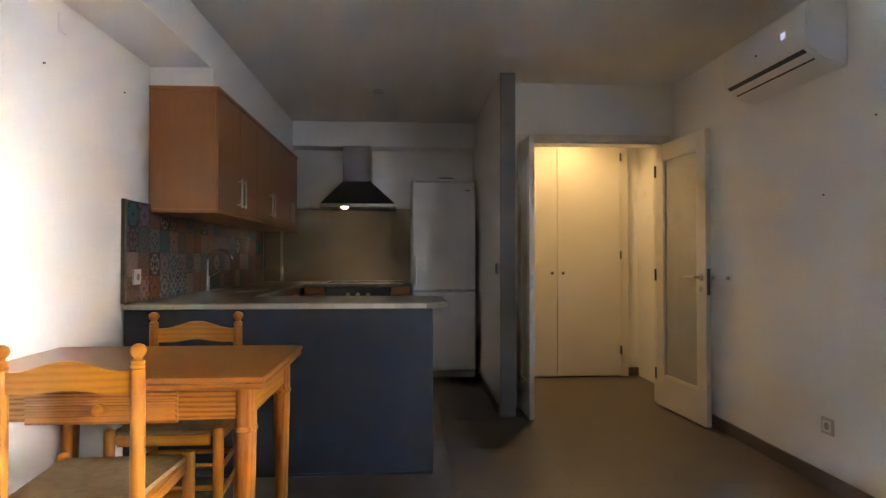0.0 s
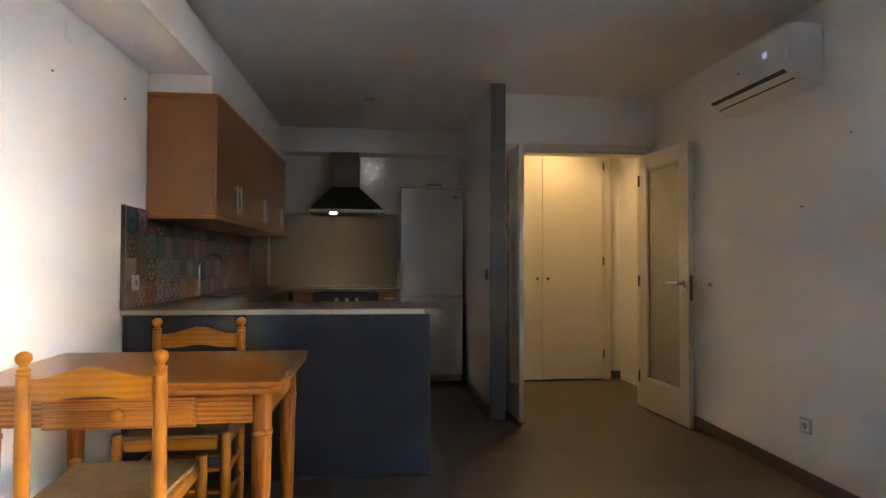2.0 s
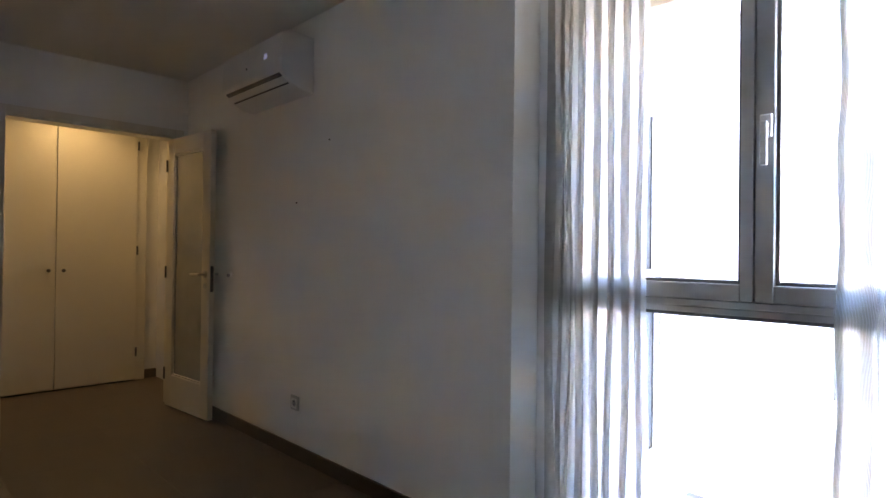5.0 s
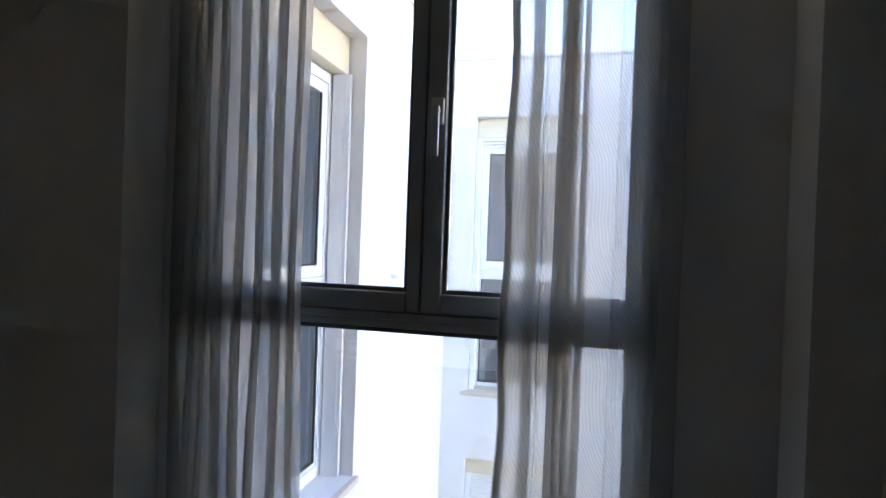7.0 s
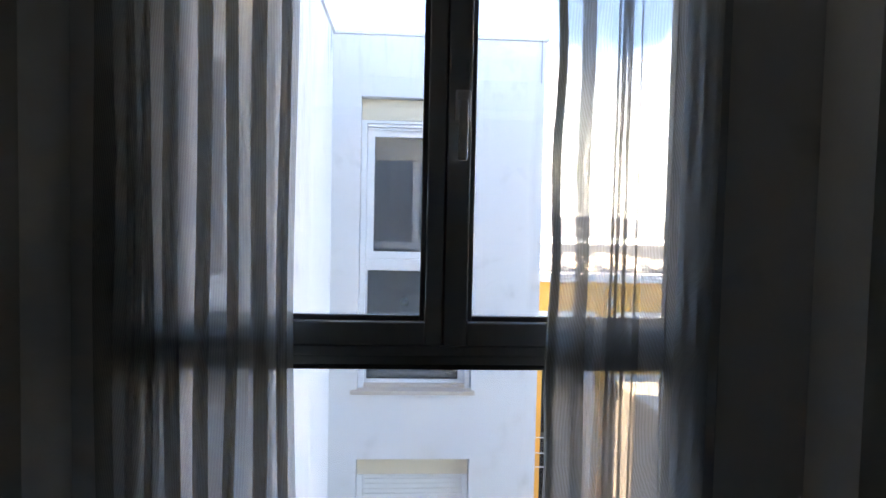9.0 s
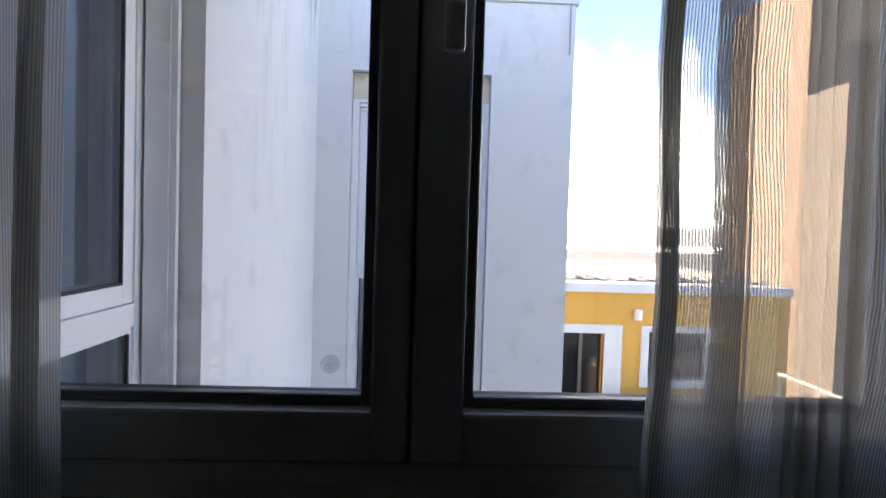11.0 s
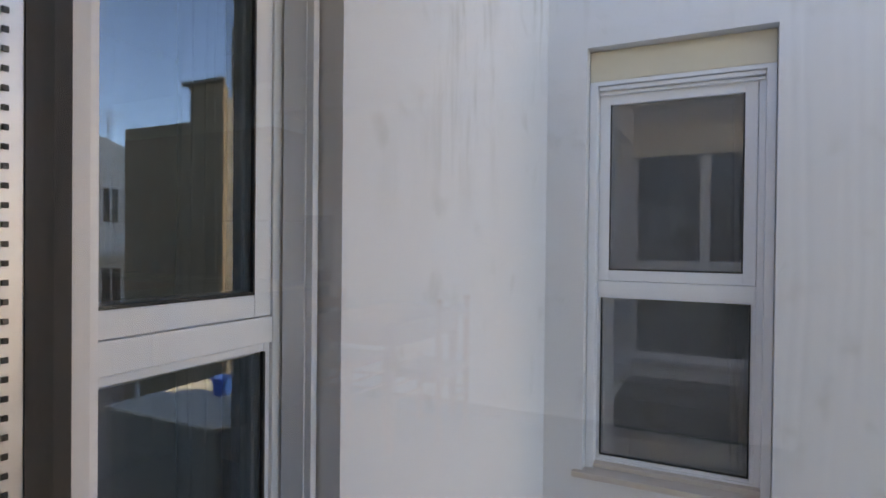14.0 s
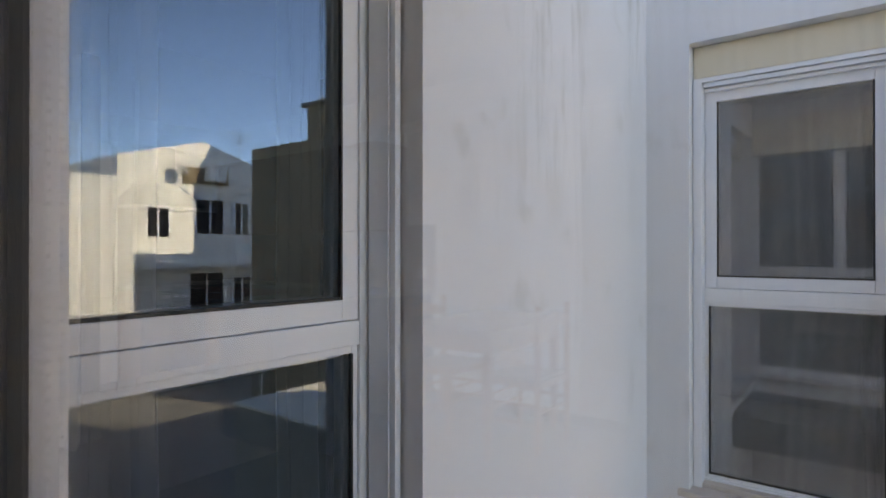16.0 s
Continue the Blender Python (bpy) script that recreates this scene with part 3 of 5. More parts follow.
# ---- curtains ----
def curtain(name, y0, y1, x, folds, depth, label, mat, seed, z0=0.03, z1=2.44, parent=None, flat="x", hem=0, lap=0.15):
    """A hanging cloth with uneven folds, straighter at the top, spread at the hem."""
    rnd = random.Random(seed)
    n, rows = folds * 14, 26
    widths = [0.6 + rnd.random() for _ in range(folds)]
    tight = []
    for k in range(folds - hem, folds):      # tight pleats along the free edge
        widths[k] *= 0.34
        tight.append(k)
    tot = sum(widths)
    amps = [depth * (0.55 + 0.9 * rnd.random()) * (0.6 if k in tight else 1) for k in range(folds)]
    bm = bmesh.new()
    uvl = bm.loops.layers.uv.new("UVMap")
    grid = []
    for r in range(rows + 1):
        v = r / rows
        z = z1 + (z0 - z1) * v
        row, length, last = [], 0.0, None
        for i in range(n + 1):
            k = min(i // 14, folds - 1)
            f = (i - k * 14) / 14
            u = (sum(widths[:k]) + widths[k] * f) / tot
            a = amps[k] * math.sin(2 * math.pi * f + (1.2 if lap > 0.2 else 0)) * (0.55 + 0.45 * v)
            sway = 0.010 * math.sin(3.1 * v * math.pi + k * 1.7 + seed) * v
            yy = y0 + (y1 - y0) * u + sway + lap * (y1 - y0) * widths[k] / tot * math.sin((4 if lap < 0.2 else 2) * math.pi * f)
            xx = x + a + 0.004 * math.sin(9 * v + i)
            if lap > 0.2 and u > 0.88:
                xx += (2.352 - x) * (u - 0.88) / 0.12
            p = Vector((xx, yy, z)) if flat == "x" else Vector((yy, xx, z))
            length += (p - last).length if last else 0
            last = p
            row.append((bm.verts.new(p), length))
        grid.append(row)
    for a, b in zip(grid, grid[1:]):
        for i in range(n):
            f = bm.faces.new((a[i][0], a[i + 1][0], b[i + 1][0], b[i][0]))
            for lp, src in zip(f.loops, (a[i], a[i + 1], b[i + 1], b[i])):
                lp[uvl].uv = (src[1], src[0].co.z)
    ob = part(name, bm, mat, parent, "", True)
    return tagged(ob, label, "curtain") if not parent else ob


curtain("curtain", 0.562, 0.985, 2.288, 8, 0.024, "grey sheer striped curtain gathered at the window recess", CURTAIN_GATHERED, 3, lap=0.5)


def drawn_curtain():
    """A sheer panel: a doubled hem at its free edge, one tuck, gathers, a flat width and loose folds beyond."""
    rnd = random.Random(8)
    path = [(0.024, 0.000), (0.014, 0.003), (0.003, 0.006), (0.014, 0.009), (0.022, 0.012), (0.013, 0.009), (0.002, 0.005), (0.012, 0.001), (0.021, -0.002), (0.011, -0.005), (0.000, -0.004), (-0.012, -0.003), (-0.030, -0.004), (-0.046, -0.008), (-0.060, -0.004),
            (-0.046, 0.003), (-0.031, 0.006), (-0.046, 0.010), (-0.062, 0.018), (-0.065, 0.002), (-0.068, 0.016), (-0.076, 0.004), (-0.093, 0.002)]

    def gathers(y, end, step, amp):
        while y > end:
            w, a = step * (0.7 + 0.6 * rnd.random()), amp * (0.7 + 0.7 * rnd.random())
            for f in (0.25, 0.5, 0.75, 1.0):
                path.append((y - w * f - 0.015 * math.sin(2 * math.pi * f), a * math.sin(2 * math.pi * f)))
            y -= w
        return y
    y = gathers(-0.100, -0.172, 0.020, 0.020)
    path += [(y - 0.018, -0.004), (y - 0.045, -0.002), (y - 0.062, 0.004), (y - 0.064, 0.018), (y - 0.067, 0.002), (y - 0.085, -0.003)]
    gathers(y - 0.088, -0.325, 0.026, 0.014)
    bm = bmesh.new()
    uvl = bm.loops.layers.uv.new("UVMap")
    grid = []
    rows = 34
    for r in range(rows + 1):
        v = r / rows
        z = 2.44 + (0.03 - 2.44) * v
        row, length, last = [], 0.0, None
        for k, (yy, xx) in enumerate(path):
            near = max(0, 1 + yy / 0.12)
            p = Vector((2.285 + xx * (0.7 + 0.3 * v), yy + near * (0.0035 * math.sin(11 * v * math.pi) - 0.012 * (0.5 - v)) + 0.004 * math.sin(5 * v + k * 0.4) * (1 - near), z))
            length += (p - last).length if last else 0
            last = p
            row.append((bm.verts.new(p), length))
        grid.append(row)
    for p, q in zip(grid, grid[1:]):
        for k in range(len(path) - 1):
            f = bm.faces.new((p[k][0], p[k + 1][0], q[k + 1][0], q[k][0]))
            for lp, src in zip(f.loops, (p[k], p[k + 1], q[k + 1], q[k])):
                lp[uvl].uv = (src[1], src[0].co.z)
    return tagged(part("curtain", bm, CURTAIN, None, "", True), "grey sheer striped curtain drawn half across the pane", "curtain")


drawn_curtain()
rail_thing = thing("curtain_rail", "white double curtain rail fixed in the window recess", "curtain rail")
block("track", 2.245, 2.315, -0.61, 1.045, 2.445, 2.475, WHITEPL, rail_thing, bevel=0.004)
for y in (-0.5, 0.24, 0.9):
    block("bracket", 2.25, 2.36, y, y + 0.03, 2.475, 2.49, WHITEPL, rail_thing)
setting(block("recess_lining", 2.20, 2.36, -0.62, 1.055, 2.492, H - 0.003, WALL), "white soffit of the window recess", "trim")
curtain("net_curtain", 2.68, 2.96, 1.20, 6, 0.02, "white net curtain behind the side wing's pane", LINEN, 5, 0.0, 2.4, flat="y")
curtain("net_curtain", 3.40, 3.56, 1.36, 4, 0.02, "white net curtain behind the side wing's pane", LINEN, 6, 0.0, 2.4, flat="y")
curtain("net_curtain", -0.24, -0.02, 5.80, 5, 0.02, "white net curtain behind the facing window", LINEN, 7, 0.1, 2.3)

# suction hook on our left-hand pane
cup = thing("suction_hook", "clear suction hook stuck to the window pane", "hook")
part("cup", turned(bmesh.new(), 0, 0, [(0, 0.0105), (0.002, 0.010), (0.004, 0.006), (0.007, 0.0035)]), CLEARPL, cup, "", True)
part("stud", turned(bmesh.new(), 0, 0, [(0.007, 0.003), (0.011, 0.0036), (0.013, 0.0025)]), CLEARPL, cup, "", True)
cup.matrix_world = pose(2.380, 0.334, 1.143, 0, -90, 0)


# ---- doors ----
def door_leaf(name, width, glazed, label, handle_side):
    """A leaf in its own space: hinge at the origin, width along -y, thickness along x."""
    d = thing(name, label, "door", "", "structure")
    t, h, st = 0.038, 2.03, 0.105 if glazed else 0.07
    top, low = 0.12, 0.245
    leaf = [(0, t, -st, 0, 0.01, h), (0, t, -width, -width + st, 0.01, h), (0, t, -width + st, -st, h - top, h), (0, t, -width + st, -st, 0.01, low)]
    for nm, c in zip(("stile", "stile", "top_rail", "bottom_rail"), leaf):
        block(nm, *c, DOORW, d, bevel=0.003)
    g = (-width + st, -st, low, h - top)
    for a, b, c, e in ((g[0], g[0] + 0.014, g[2], g[3]), (g[1] - 0.014, g[1], g[2], g[3]), (g[0] + 0.014, g[1] - 0.014, g[2], g[2] + 0.014), (g[0] + 0.014, g[1] - 0.014, g[3] - 0.014, g[3])):
        block("glazing_bead", 0.004, t - 0.004, a, b, c, e, DOORW, d, bevel=0.004)
    block("frosted_pane", t / 2 - 0.003, t / 2 + 0.003, g[0] + 0.01, g[1] - 0.01, g[2] + 0.01, g[3] - 0.01, FROST, d, "frosted glass pane")
    for z in (0.25, 1.02, 1.83):
        part("hinge", cyl(bmesh.new(), (-0.004 if handle_side > 0 else t + 0.004, 0.004, z - 0.045), (-0.004 if handle_side > 0 else t + 0.004, 0.004, z + 0.045), 0.007), DARKMETAL, d, "dark metal hinge", True)
    return d


door_1 = door_leaf("door_1", 0.66, True, "white glazed double door leaf with frosted glass, open", 1)
for s in (-1, 1):
    x = -0.002 if s < 0 else 0.040
    rose = part("rose", cyl(bmesh.new(), (x, -0.605, 1.02), (x + s * 0.008, -0.605, 1.02), 0.024, seg=24), STEEL, door_1, "steel rose", True)
    bm = cyl(bmesh.new(), (x + s * 0.006, -0.605, 1.02), (x + s * 0.05, -0.605, 1.02), 0.009)
    cyl(bm, (x + s * 0.047, -0.612, 1.02), (x + s * 0.047, -0.485, 1.018), 0.010, 0.008)
    part("lever", bm, STEEL, rose, "", True)
    part("keyhole_rose", cyl(bmesh.new(), (x, -0.605, 0.94), (x + s * 0.006, -0.605, 0.94), 0.018, seg=20), STEEL, door_1, "", True)
block("lock_plate", 0.008, 0.030, -0.6625, -0.6585, 0.90, 1.08, DARKMETAL, door_1, "dark lock plate in the edge")
door_1.matrix_world = pose(2.055, 4.30, 0, 0, 0, 4.8)
door_2 = door_leaf("door_2", 0.385, False, "narrow white glazed double door leaf, folded open", 1)
block("strike_plate", 0.010, 0.028, -0.3875, -0.3835, 0.93, 1.03, STEEL, door_2, "steel strike plate")
door_2.matrix_world = pose(0.955, 4.285, 0, 0, 0, 0.8)
setting(multi("door_trim", [(0.95, 0.968, 4.282, 4.42, 0, 2.06), (2.087, 2.105, 4.282, 4.42, 0, 2.06), (0.968, 2.087, 4.282, 4.42, 2.042, 2.06),
                            (0.892, 0.95, 4.276, 4.29, 0, 2.115), (2.105, 2.165, 4.276, 4.29, 0, 2.115), (0.95, 2.105, 4.276, 4.29, 2.06, 2.115)], DOORW, bevel=0.003), "white wooden door frame and architrave", "trim")

# ---- hall closet ----
closet = thing("hall_closet", "cream built-in closet with two flush doors, closed", "closet")
multi("carcass_frame", [(0.887, 0.915, 5.36, 5.88, 0, H - 0.004), (2.165, 2.248, 5.375, 5.88, 0, H - 0.004), (0.915, 2.165, 5.375, 5.88, 2.235, H - 0.004), (0.915, 2.165, 5.40, 5.88, 0, 0.012)], DOORW, closet, bevel=0.003)
for x0, x1, kx in ((0.918, 1.538, 1.487), (1.543, 2.162, 1.594)):
    d = block("closet_door", x0, x1, 5.355, 5.378, 0.014, 2.232, DOORW, closet, "", 0.003)
    part("knob", turned(bmesh.new(), 0, 0, [(0, 0.009), (0.008, 0.007), (0.014, 0.014), (0.024, 0.015), (0.029, 0.008)]), DARKMETAL, d, "dark round knob", True).matrix_local = pose(kx, 5.355, 1.005, 90, 0, 0)
    hx = 0.918 if x0 < 1 else 2.166
    for z in (0.26, 1.18, 2.13):
        part("hinge", cyl(bmesh.new(), (hx, 5.352, z - 0.04), (hx, 5.352, z + 0.04), 0.008), DARKMETAL, d, "dark hinge", True)

# ---- lights that show ----
down = thing("hall_downlight", "recessed round downlight glowing warm in the hall", "ceiling light")
part("rim", turned(bmesh.new(), 1.62, 4.95, [(H - 0.012, 0.055), (H - 0.006, 0.062), (H - 0.001, 0.062)]), WHITEPL, down, "", True)
part("lens", turned(bmesh.new(), 1.62, 4.95, [(H - 0.016, 0.03), (H - 0.013, 0.035), (H - 0.012, 0.035)]), HALLBULB, down)
spot = thing("kitchen_downlight", "small unlit steel downlight in the kitchen ceiling", "ceiling light")
part("rim", turned(bmesh.new(), -0.135, 4.556, [(H - 0.014, 0.035), (H - 0.010, 0.05), (H - 0.001, 0.052)]), GREYPL, spot, "", True)
part("lens", turned(bmesh.new(), -0.135, 4.556, [(H - 0.020, 0.02), (H - 0.015, 0.032), (H - 0.014, 0.032)]), GREYPL, spot, "", True)

# ---- air conditioner ----
ac = thing("air_conditioner", "white wall-mounted split air conditioner with open louvre and lit display", "air conditioner")
AY0, AY1 = 2.475, 3.195
prof = [(2.195, 2.072), (2.195, 2.385), (2.06, 2.392), (2.005, 2.375), (1.990, 2.33), (1.984, 2.185), (1.998, 2.156), (2.064, 2.106), (2.12, 2.080)]
bm = bmesh.new()
ends = []
for y in (AY0, AY1):
    ends.append([bm.verts.new((x, y, z)) for x, z in prof])
for i in range(len(prof)):
    j = (i + 1) % len(prof)
    bm.faces.new((ends[0][i], ends[0][j], ends[1][j], ends[1][i]))
bm.faces.new(ends[0])
bm.faces.new(ends[1][::-1])
bmesh.ops.bevel(bm, geom=[e for e in bm.edges if abs(e.verts[0].co.y - e.verts[1].co.y) < 0.01], offset=0.006, segments=2, affect="EDGES")
part("body", bm, WHITEPL, ac, "", True)


def on_slope(name, f0, f1, proud, mat, label=""):
    """A strip along the slanted underside, between two fractions of its depth."""
    p = [Vector((1.998, 0, 2.156)).lerp(Vector((2.064, 0, 2.106)), f) for f in (f0, f1)]
    nrm = Vector((-0.604, 0, -0.797))
    q = [p[0] + nrm * proud, p[1] + nrm * proud, p[1] - nrm * 0.012, p[0] - nrm * 0.012]
    bm = bmesh.new()
    e = [[bm.verts.new((v.x, y, v.z)) for v in q] for y in (AY0 + 0.035, AY1 - 0.03)]
    for k in range(4):
        bm.faces.new((e[0][k], e[0][(k + 1) % 4], e[1][(k + 1) % 4], e[1][k]))
    bm.faces.new(e[0][::-1])
    bm.faces.new(e[1])
    return part(name, bm, mat, ac, label)


on_slope("air_slot", 0.0, 0.30, 0.0025, BLACK, "dark air outlet slot")
on_slope("louvre", 0.305, 0.80, 0.0045, WHITEPL)
on_slope("lower_slit", 0.81, 0.93, 0.0025, BLACK, "thin dark slit")
cv = bpy.data.curves.new("digits", "FONT")
cv.body, cv.size, cv.extrude, cv.align_x, cv.align_y = "25", 0.040, 0.0008, "CENTER", "CENTER"
tmp = bpy.data.objects.new("digits_tmp", cv)
me = bpy.data.meshes.new_from_object(tmp)
bpy.data.objects.remove(tmp)
me.materials.append(LED)
dg = new("display_digits", me)
dg.parent = ac
dg.matrix_local = pose(1.9855, 2.64, 2.268, 90, 0, -90)
tagged(dg, "pale blue lit digits 25")
part("sensor_dot", cyl(bmesh.new(), (1.983, 2.865, 2.245), (1.9875, 2.865, 2.245), 0.006), BLACK, ac, "", True)


# ---- sockets, switches, small marks on the walls ----
def socket_plate(name, label, mat, m):
    s = thing(name, label, "socket")
    part("plate", bx(bmesh.new(), -0.041, 0.041, -0.041, 0.041, 0, 0.009, 0.003), mat, s)
    part("insert", bx(bmesh.new(), -0.028, 0.028, -0.028, 0.028, 0.009, 0.011, 0.001), WHITEPL, s)
    part("well", turned(bmesh.new(), 0, 0, [(0.0105, 0.019), (0.0118, 0.019), (0.0122, 0.0175)]), GREYPL, s, "", True)
    for k in (-0.0095, 0.0095):
        part("pin_hole", cyl(bmesh.new(), (k, 0, 0.012), (k, 0, 0.0128), 0.003, seg=10), BLACK, s)
    s.matrix_world = m
    return s


socket_plate("wall_socket", "steel-rimmed power socket low on the white wall", STEEL, pose(2.198, 2.63, 0.315, 0, -90, 0))
socket_plate("worktop_socket", "white power socket on the patterned tiles", WHITEPL, pose(-1.3605, 3.075, 1.05, 0, 90, 0))
socket_plate("worktop_socket", "white power socket near the kitchen corner", WHITEPL, pose(-1.372, 5.66, 1.09, 0, 90, 0))
sw = thing("light_switch", "dark light switch on the kitchen partition", "switch")
block("plate", 0.766, 0.778, 4.13, 4.20, 1.03, 1.115, GREYPL, sw, bevel=0.003)
block("rocker", 0.762, 0.766, 4.14, 4.19, 1.04, 1.105, BLACK, sw, bevel=0.001)
stop = thing("door_stop", "small white door stop on the wall behind the leaf", "door stop")
part("disc", cyl(bmesh.new(), (2.198, 3.50, 1.02), (2.188, 3.50, 1.02), 0.022, seg=20), WHITEPL, stop, "", True)
part("buffer", cyl(bmesh.new(), (2.188, 3.50, 1.02), (2.176, 3.50, 1.02), 0.012, seg=16), GREYPL, stop, "", True)
for nm, p in (("wall_nail", (-1.38, 2.97, 2.02)), ("wall_nail", (2.198, 2.646, 1.471)), ("wall_nail", (2.198, 2.315, 1.795)), ("wall_nail", (-1.38, 2.3, 1.95))):
    sx = 1 if p[0] < 0 else -1
    tagged(part(nm, cyl(bmesh.new(), p, (p[0] + sx * 0.006, p[1], p[2]), 0.005, 0.004, 8), DARKMETAL), "small dark nail stuck in the white plaster", "nail")
plug = thing("junction_cover", "small white junction cover high on the wall", "cover plate")
block("plate", -1.38, -1.372, 2.39, 2.45, 2.12, 2.20, WALL, plug, bevel=0.002)


# ---- dining table ----
def table_leg(x, y):
    return turned(bmesh.new(), x, y, [(0.0, 0.018), (0.01, 0.021), (0.30, 0.029), (0.56, 0.034), (0.585, 0.034), (0.59, 0.038), (0.600, 0.038), (0.605, 0.034), (0.735, 0.034)])


table = thing("dining_table", "honey pine extending table with turned legs and a drawer", "table")
TX0, TX1, TY0, TY1, TZ = -1.372, -0.352, 1.735, 2.42, 0.775
for nm, c in (("tabletop", (TX0, TX1, TY0, TY1, TZ - 0.020, TZ)), ("draw_leaf", (TX0 + 0.004, TX1 - 0.004, TY0 + 0.004, TY1 - 0.004, TZ - 0.042, TZ - 0.0215))):
    block(nm, *c, PINE_DARK, table, "", 0.007)
for x in (TX0 + 0.085, TX1 - 0.075):
    for y in (TY0 + 0.075, TY1 - 0.07):
        part("leg", table_leg(x, y), PINE_LEG, table, "", True)
A0, A1 = TZ - 0.145, TZ - 0.043
block("front_apron", TX0 + 0.11, TX1 - 0.10, TY0 + 0.05, TY0 + 0.072, A0, A1, PINE_KNOT, table, "knotty pine apron", 0.002)
block("back_apron", TX0 + 0.11, TX1 - 0.10, TY1 - 0.07, TY1 - 0.05, A0, A1, PINE_KNOT, table, "", 0.002)
for x in (TX0 + 0.06, TX1 - 0.08):
    block("side_apron", x, x + 0.02, TY0 + 0.10, TY1 - 0.095, A0, A1, PINE, table, "", 0.002)
drawer = block("drawer_front", -1.105, -0.634, TY0 + 0.034, TY0 + 0.0495, A0 - 0.006, A1 - 0.008, PINE_KNOT, table, "ridged drawer front", 0.003)
multi("groove", [(-1.10, -0.64, TY0 + 0.031, TY0 + 0.0345, A0 + 0.012 + k * 0.018, A0 + 0.020 + k * 0.018) for k in range(4)], PINE_KNOT, drawer, "", 0.001)
part("knob", turned(bmesh.new(), 0, 0, [(0, 0.012), (0.010, 0.010), (0.018, 0.020), (0.030, 0.019), (0.036, 0.010)]), PINE_V, drawer, "", True).matrix_local = pose(-0.865, TY0 + 0.034, A0 + 0.046, 90, 0, 0)


# ---- chairs ----
def chair(label):
    """Ladder-back chair; back posts on y = 0, the seat towards +y, centred on x = 0."""
    c = thing("dining_chair", label, "chair", "chairs round the table")
    w = 0.191
    post = [(0, 0.013), (0.02, 0.017), (0.40, 0.021), (0.60, 0.021), (0.825, 0.0195), (0.828, 0.017), (0.832, 0.0205), (0.838, 0.0205), (0.841, 0.017), (0.846, 0.0195),
            (0.852, 0.0195), (0.856, 0.012), (0.862, 0.012), (0.868, 0.018), (0.877, 0.0225), (0.886, 0.0225), (0.895, 0.018), (0.901, 0.008)]
    for s in (-1, 1):
        part("back_post", turned(bmesh.new(), s * w, 0, post), PINE_V, c, "", True)
        part("front_leg", turned(bmesh.new(), s * (w + 0.022), 0.365, [(0, 0.014), (0.02, 0.018), (0.25, 0.021), (0.44, 0.021), (0.462, 0.019), (0.468, 0.010)]), PINE_V, c, "", True)
        block("seat_rail", s * (w + 0.012) - 0.011, s * (w + 0.012) + 0.011, 0.015, 0.35, 0.395, 0.437, PINE, c, "", 0.004)
        for z in (0.17, 0.28):
            part("side_stretcher", cyl(bmesh.new(), (s * w, 0.0, z), (s * (w + 0.022), 0.365, z), 0.010), PINE, c, "", True)
    for y, z, hw in ((0.365, 0.22, w + 0.02), (0.365, 0.31, w + 0.02), (0.0, 0.25, w)):
        part("cross_stretcher", cyl(bmesh.new(), (-hw, y, z), (hw, y, z), 0.010), PINE_X, c, "", True)
    for y in (0.0, 0.365):
        block("cross_rail", -w + 0.01, w - 0.01, y - 0.011, y + 0.011, 0.395, 0.44, PINE_X, c, "", 0.004)
    for zc, amp in ((0.805, 0.033),):
        bm = bmesh.new()
        rows = []
        n = 28
        for i in range(n + 1):
            u = -1 + 2 * i / n
            x = u * (w - 0.012)
            up = zc + 0.018 + amp * (0.5 + 0.5 * math.cos(math.pi * min(1, abs(u) * 1.12))) if abs(u) < 0.9 else zc + 0.018 + 0.006 * 0
            dn = zc - 0.045 + 0.012 * (0.5 + 0.5 * math.cos(math.pi * min(1, abs(u) * 1.5)))
            bow = -0.016 * (1 - u * u)
            rows.append([bm.verts.new((x, bow + d, z)) for d, z in ((-0.008, dn), (-0.008, up), (0.008, up), (0.008, dn))])
        for p, q in zip(rows, rows[1:]):
            for k in range(4):
                bm.faces.new((p[k], p[(k + 1) % 4], q[(k + 1) % 4], q[k]))
        bm.faces.new(rows[0][::-1])
        bm.faces.new(rows[-1])
        part("back_slat", bm, PINE_X, c, "", True)
    bm = bmesh.new()
    n = 20
    g = []
    for j in range(n + 1):
        v = j / n
        hw = w - 0.004 + 0.024 * v
        g.append([bm.verts.new((hw * (2 * i / n - 1), 0.004 + 0.358 * v, 0.452 - 0.011 * (1 - max(abs(2 * i / n - 1), abs(2 * v - 1))) + 0.0012 * ((i + j) % 2))) for i in range(n + 1)])
    for a, b in zip(g, g[1:]):
        for i in range(n):
            bm.faces.new((a[i], a[i + 1], b[i + 1], b[i]))
    r = bmesh.ops.extrude_face_region(bm, geom=bm.faces[:])
    bmesh.ops.translate(bm, verts=[v for v in r["geom"] if isinstance(v, bmesh.types.BMVert)], vec=(0, 0, -0.024))
    part("seat", bm, SEATM, c, "woven rush seat", True)
    return c


chair_a = chair("honey pine ladder-back chair with woven rush seat, tucked in")
chair_a.matrix_world = pose(-0.879, 1.615, 0, 0, 0, 1.5)
chair_b = copy_thing(chair_a, pose(-0.884, 2.635, 0, 0, 0, 181))


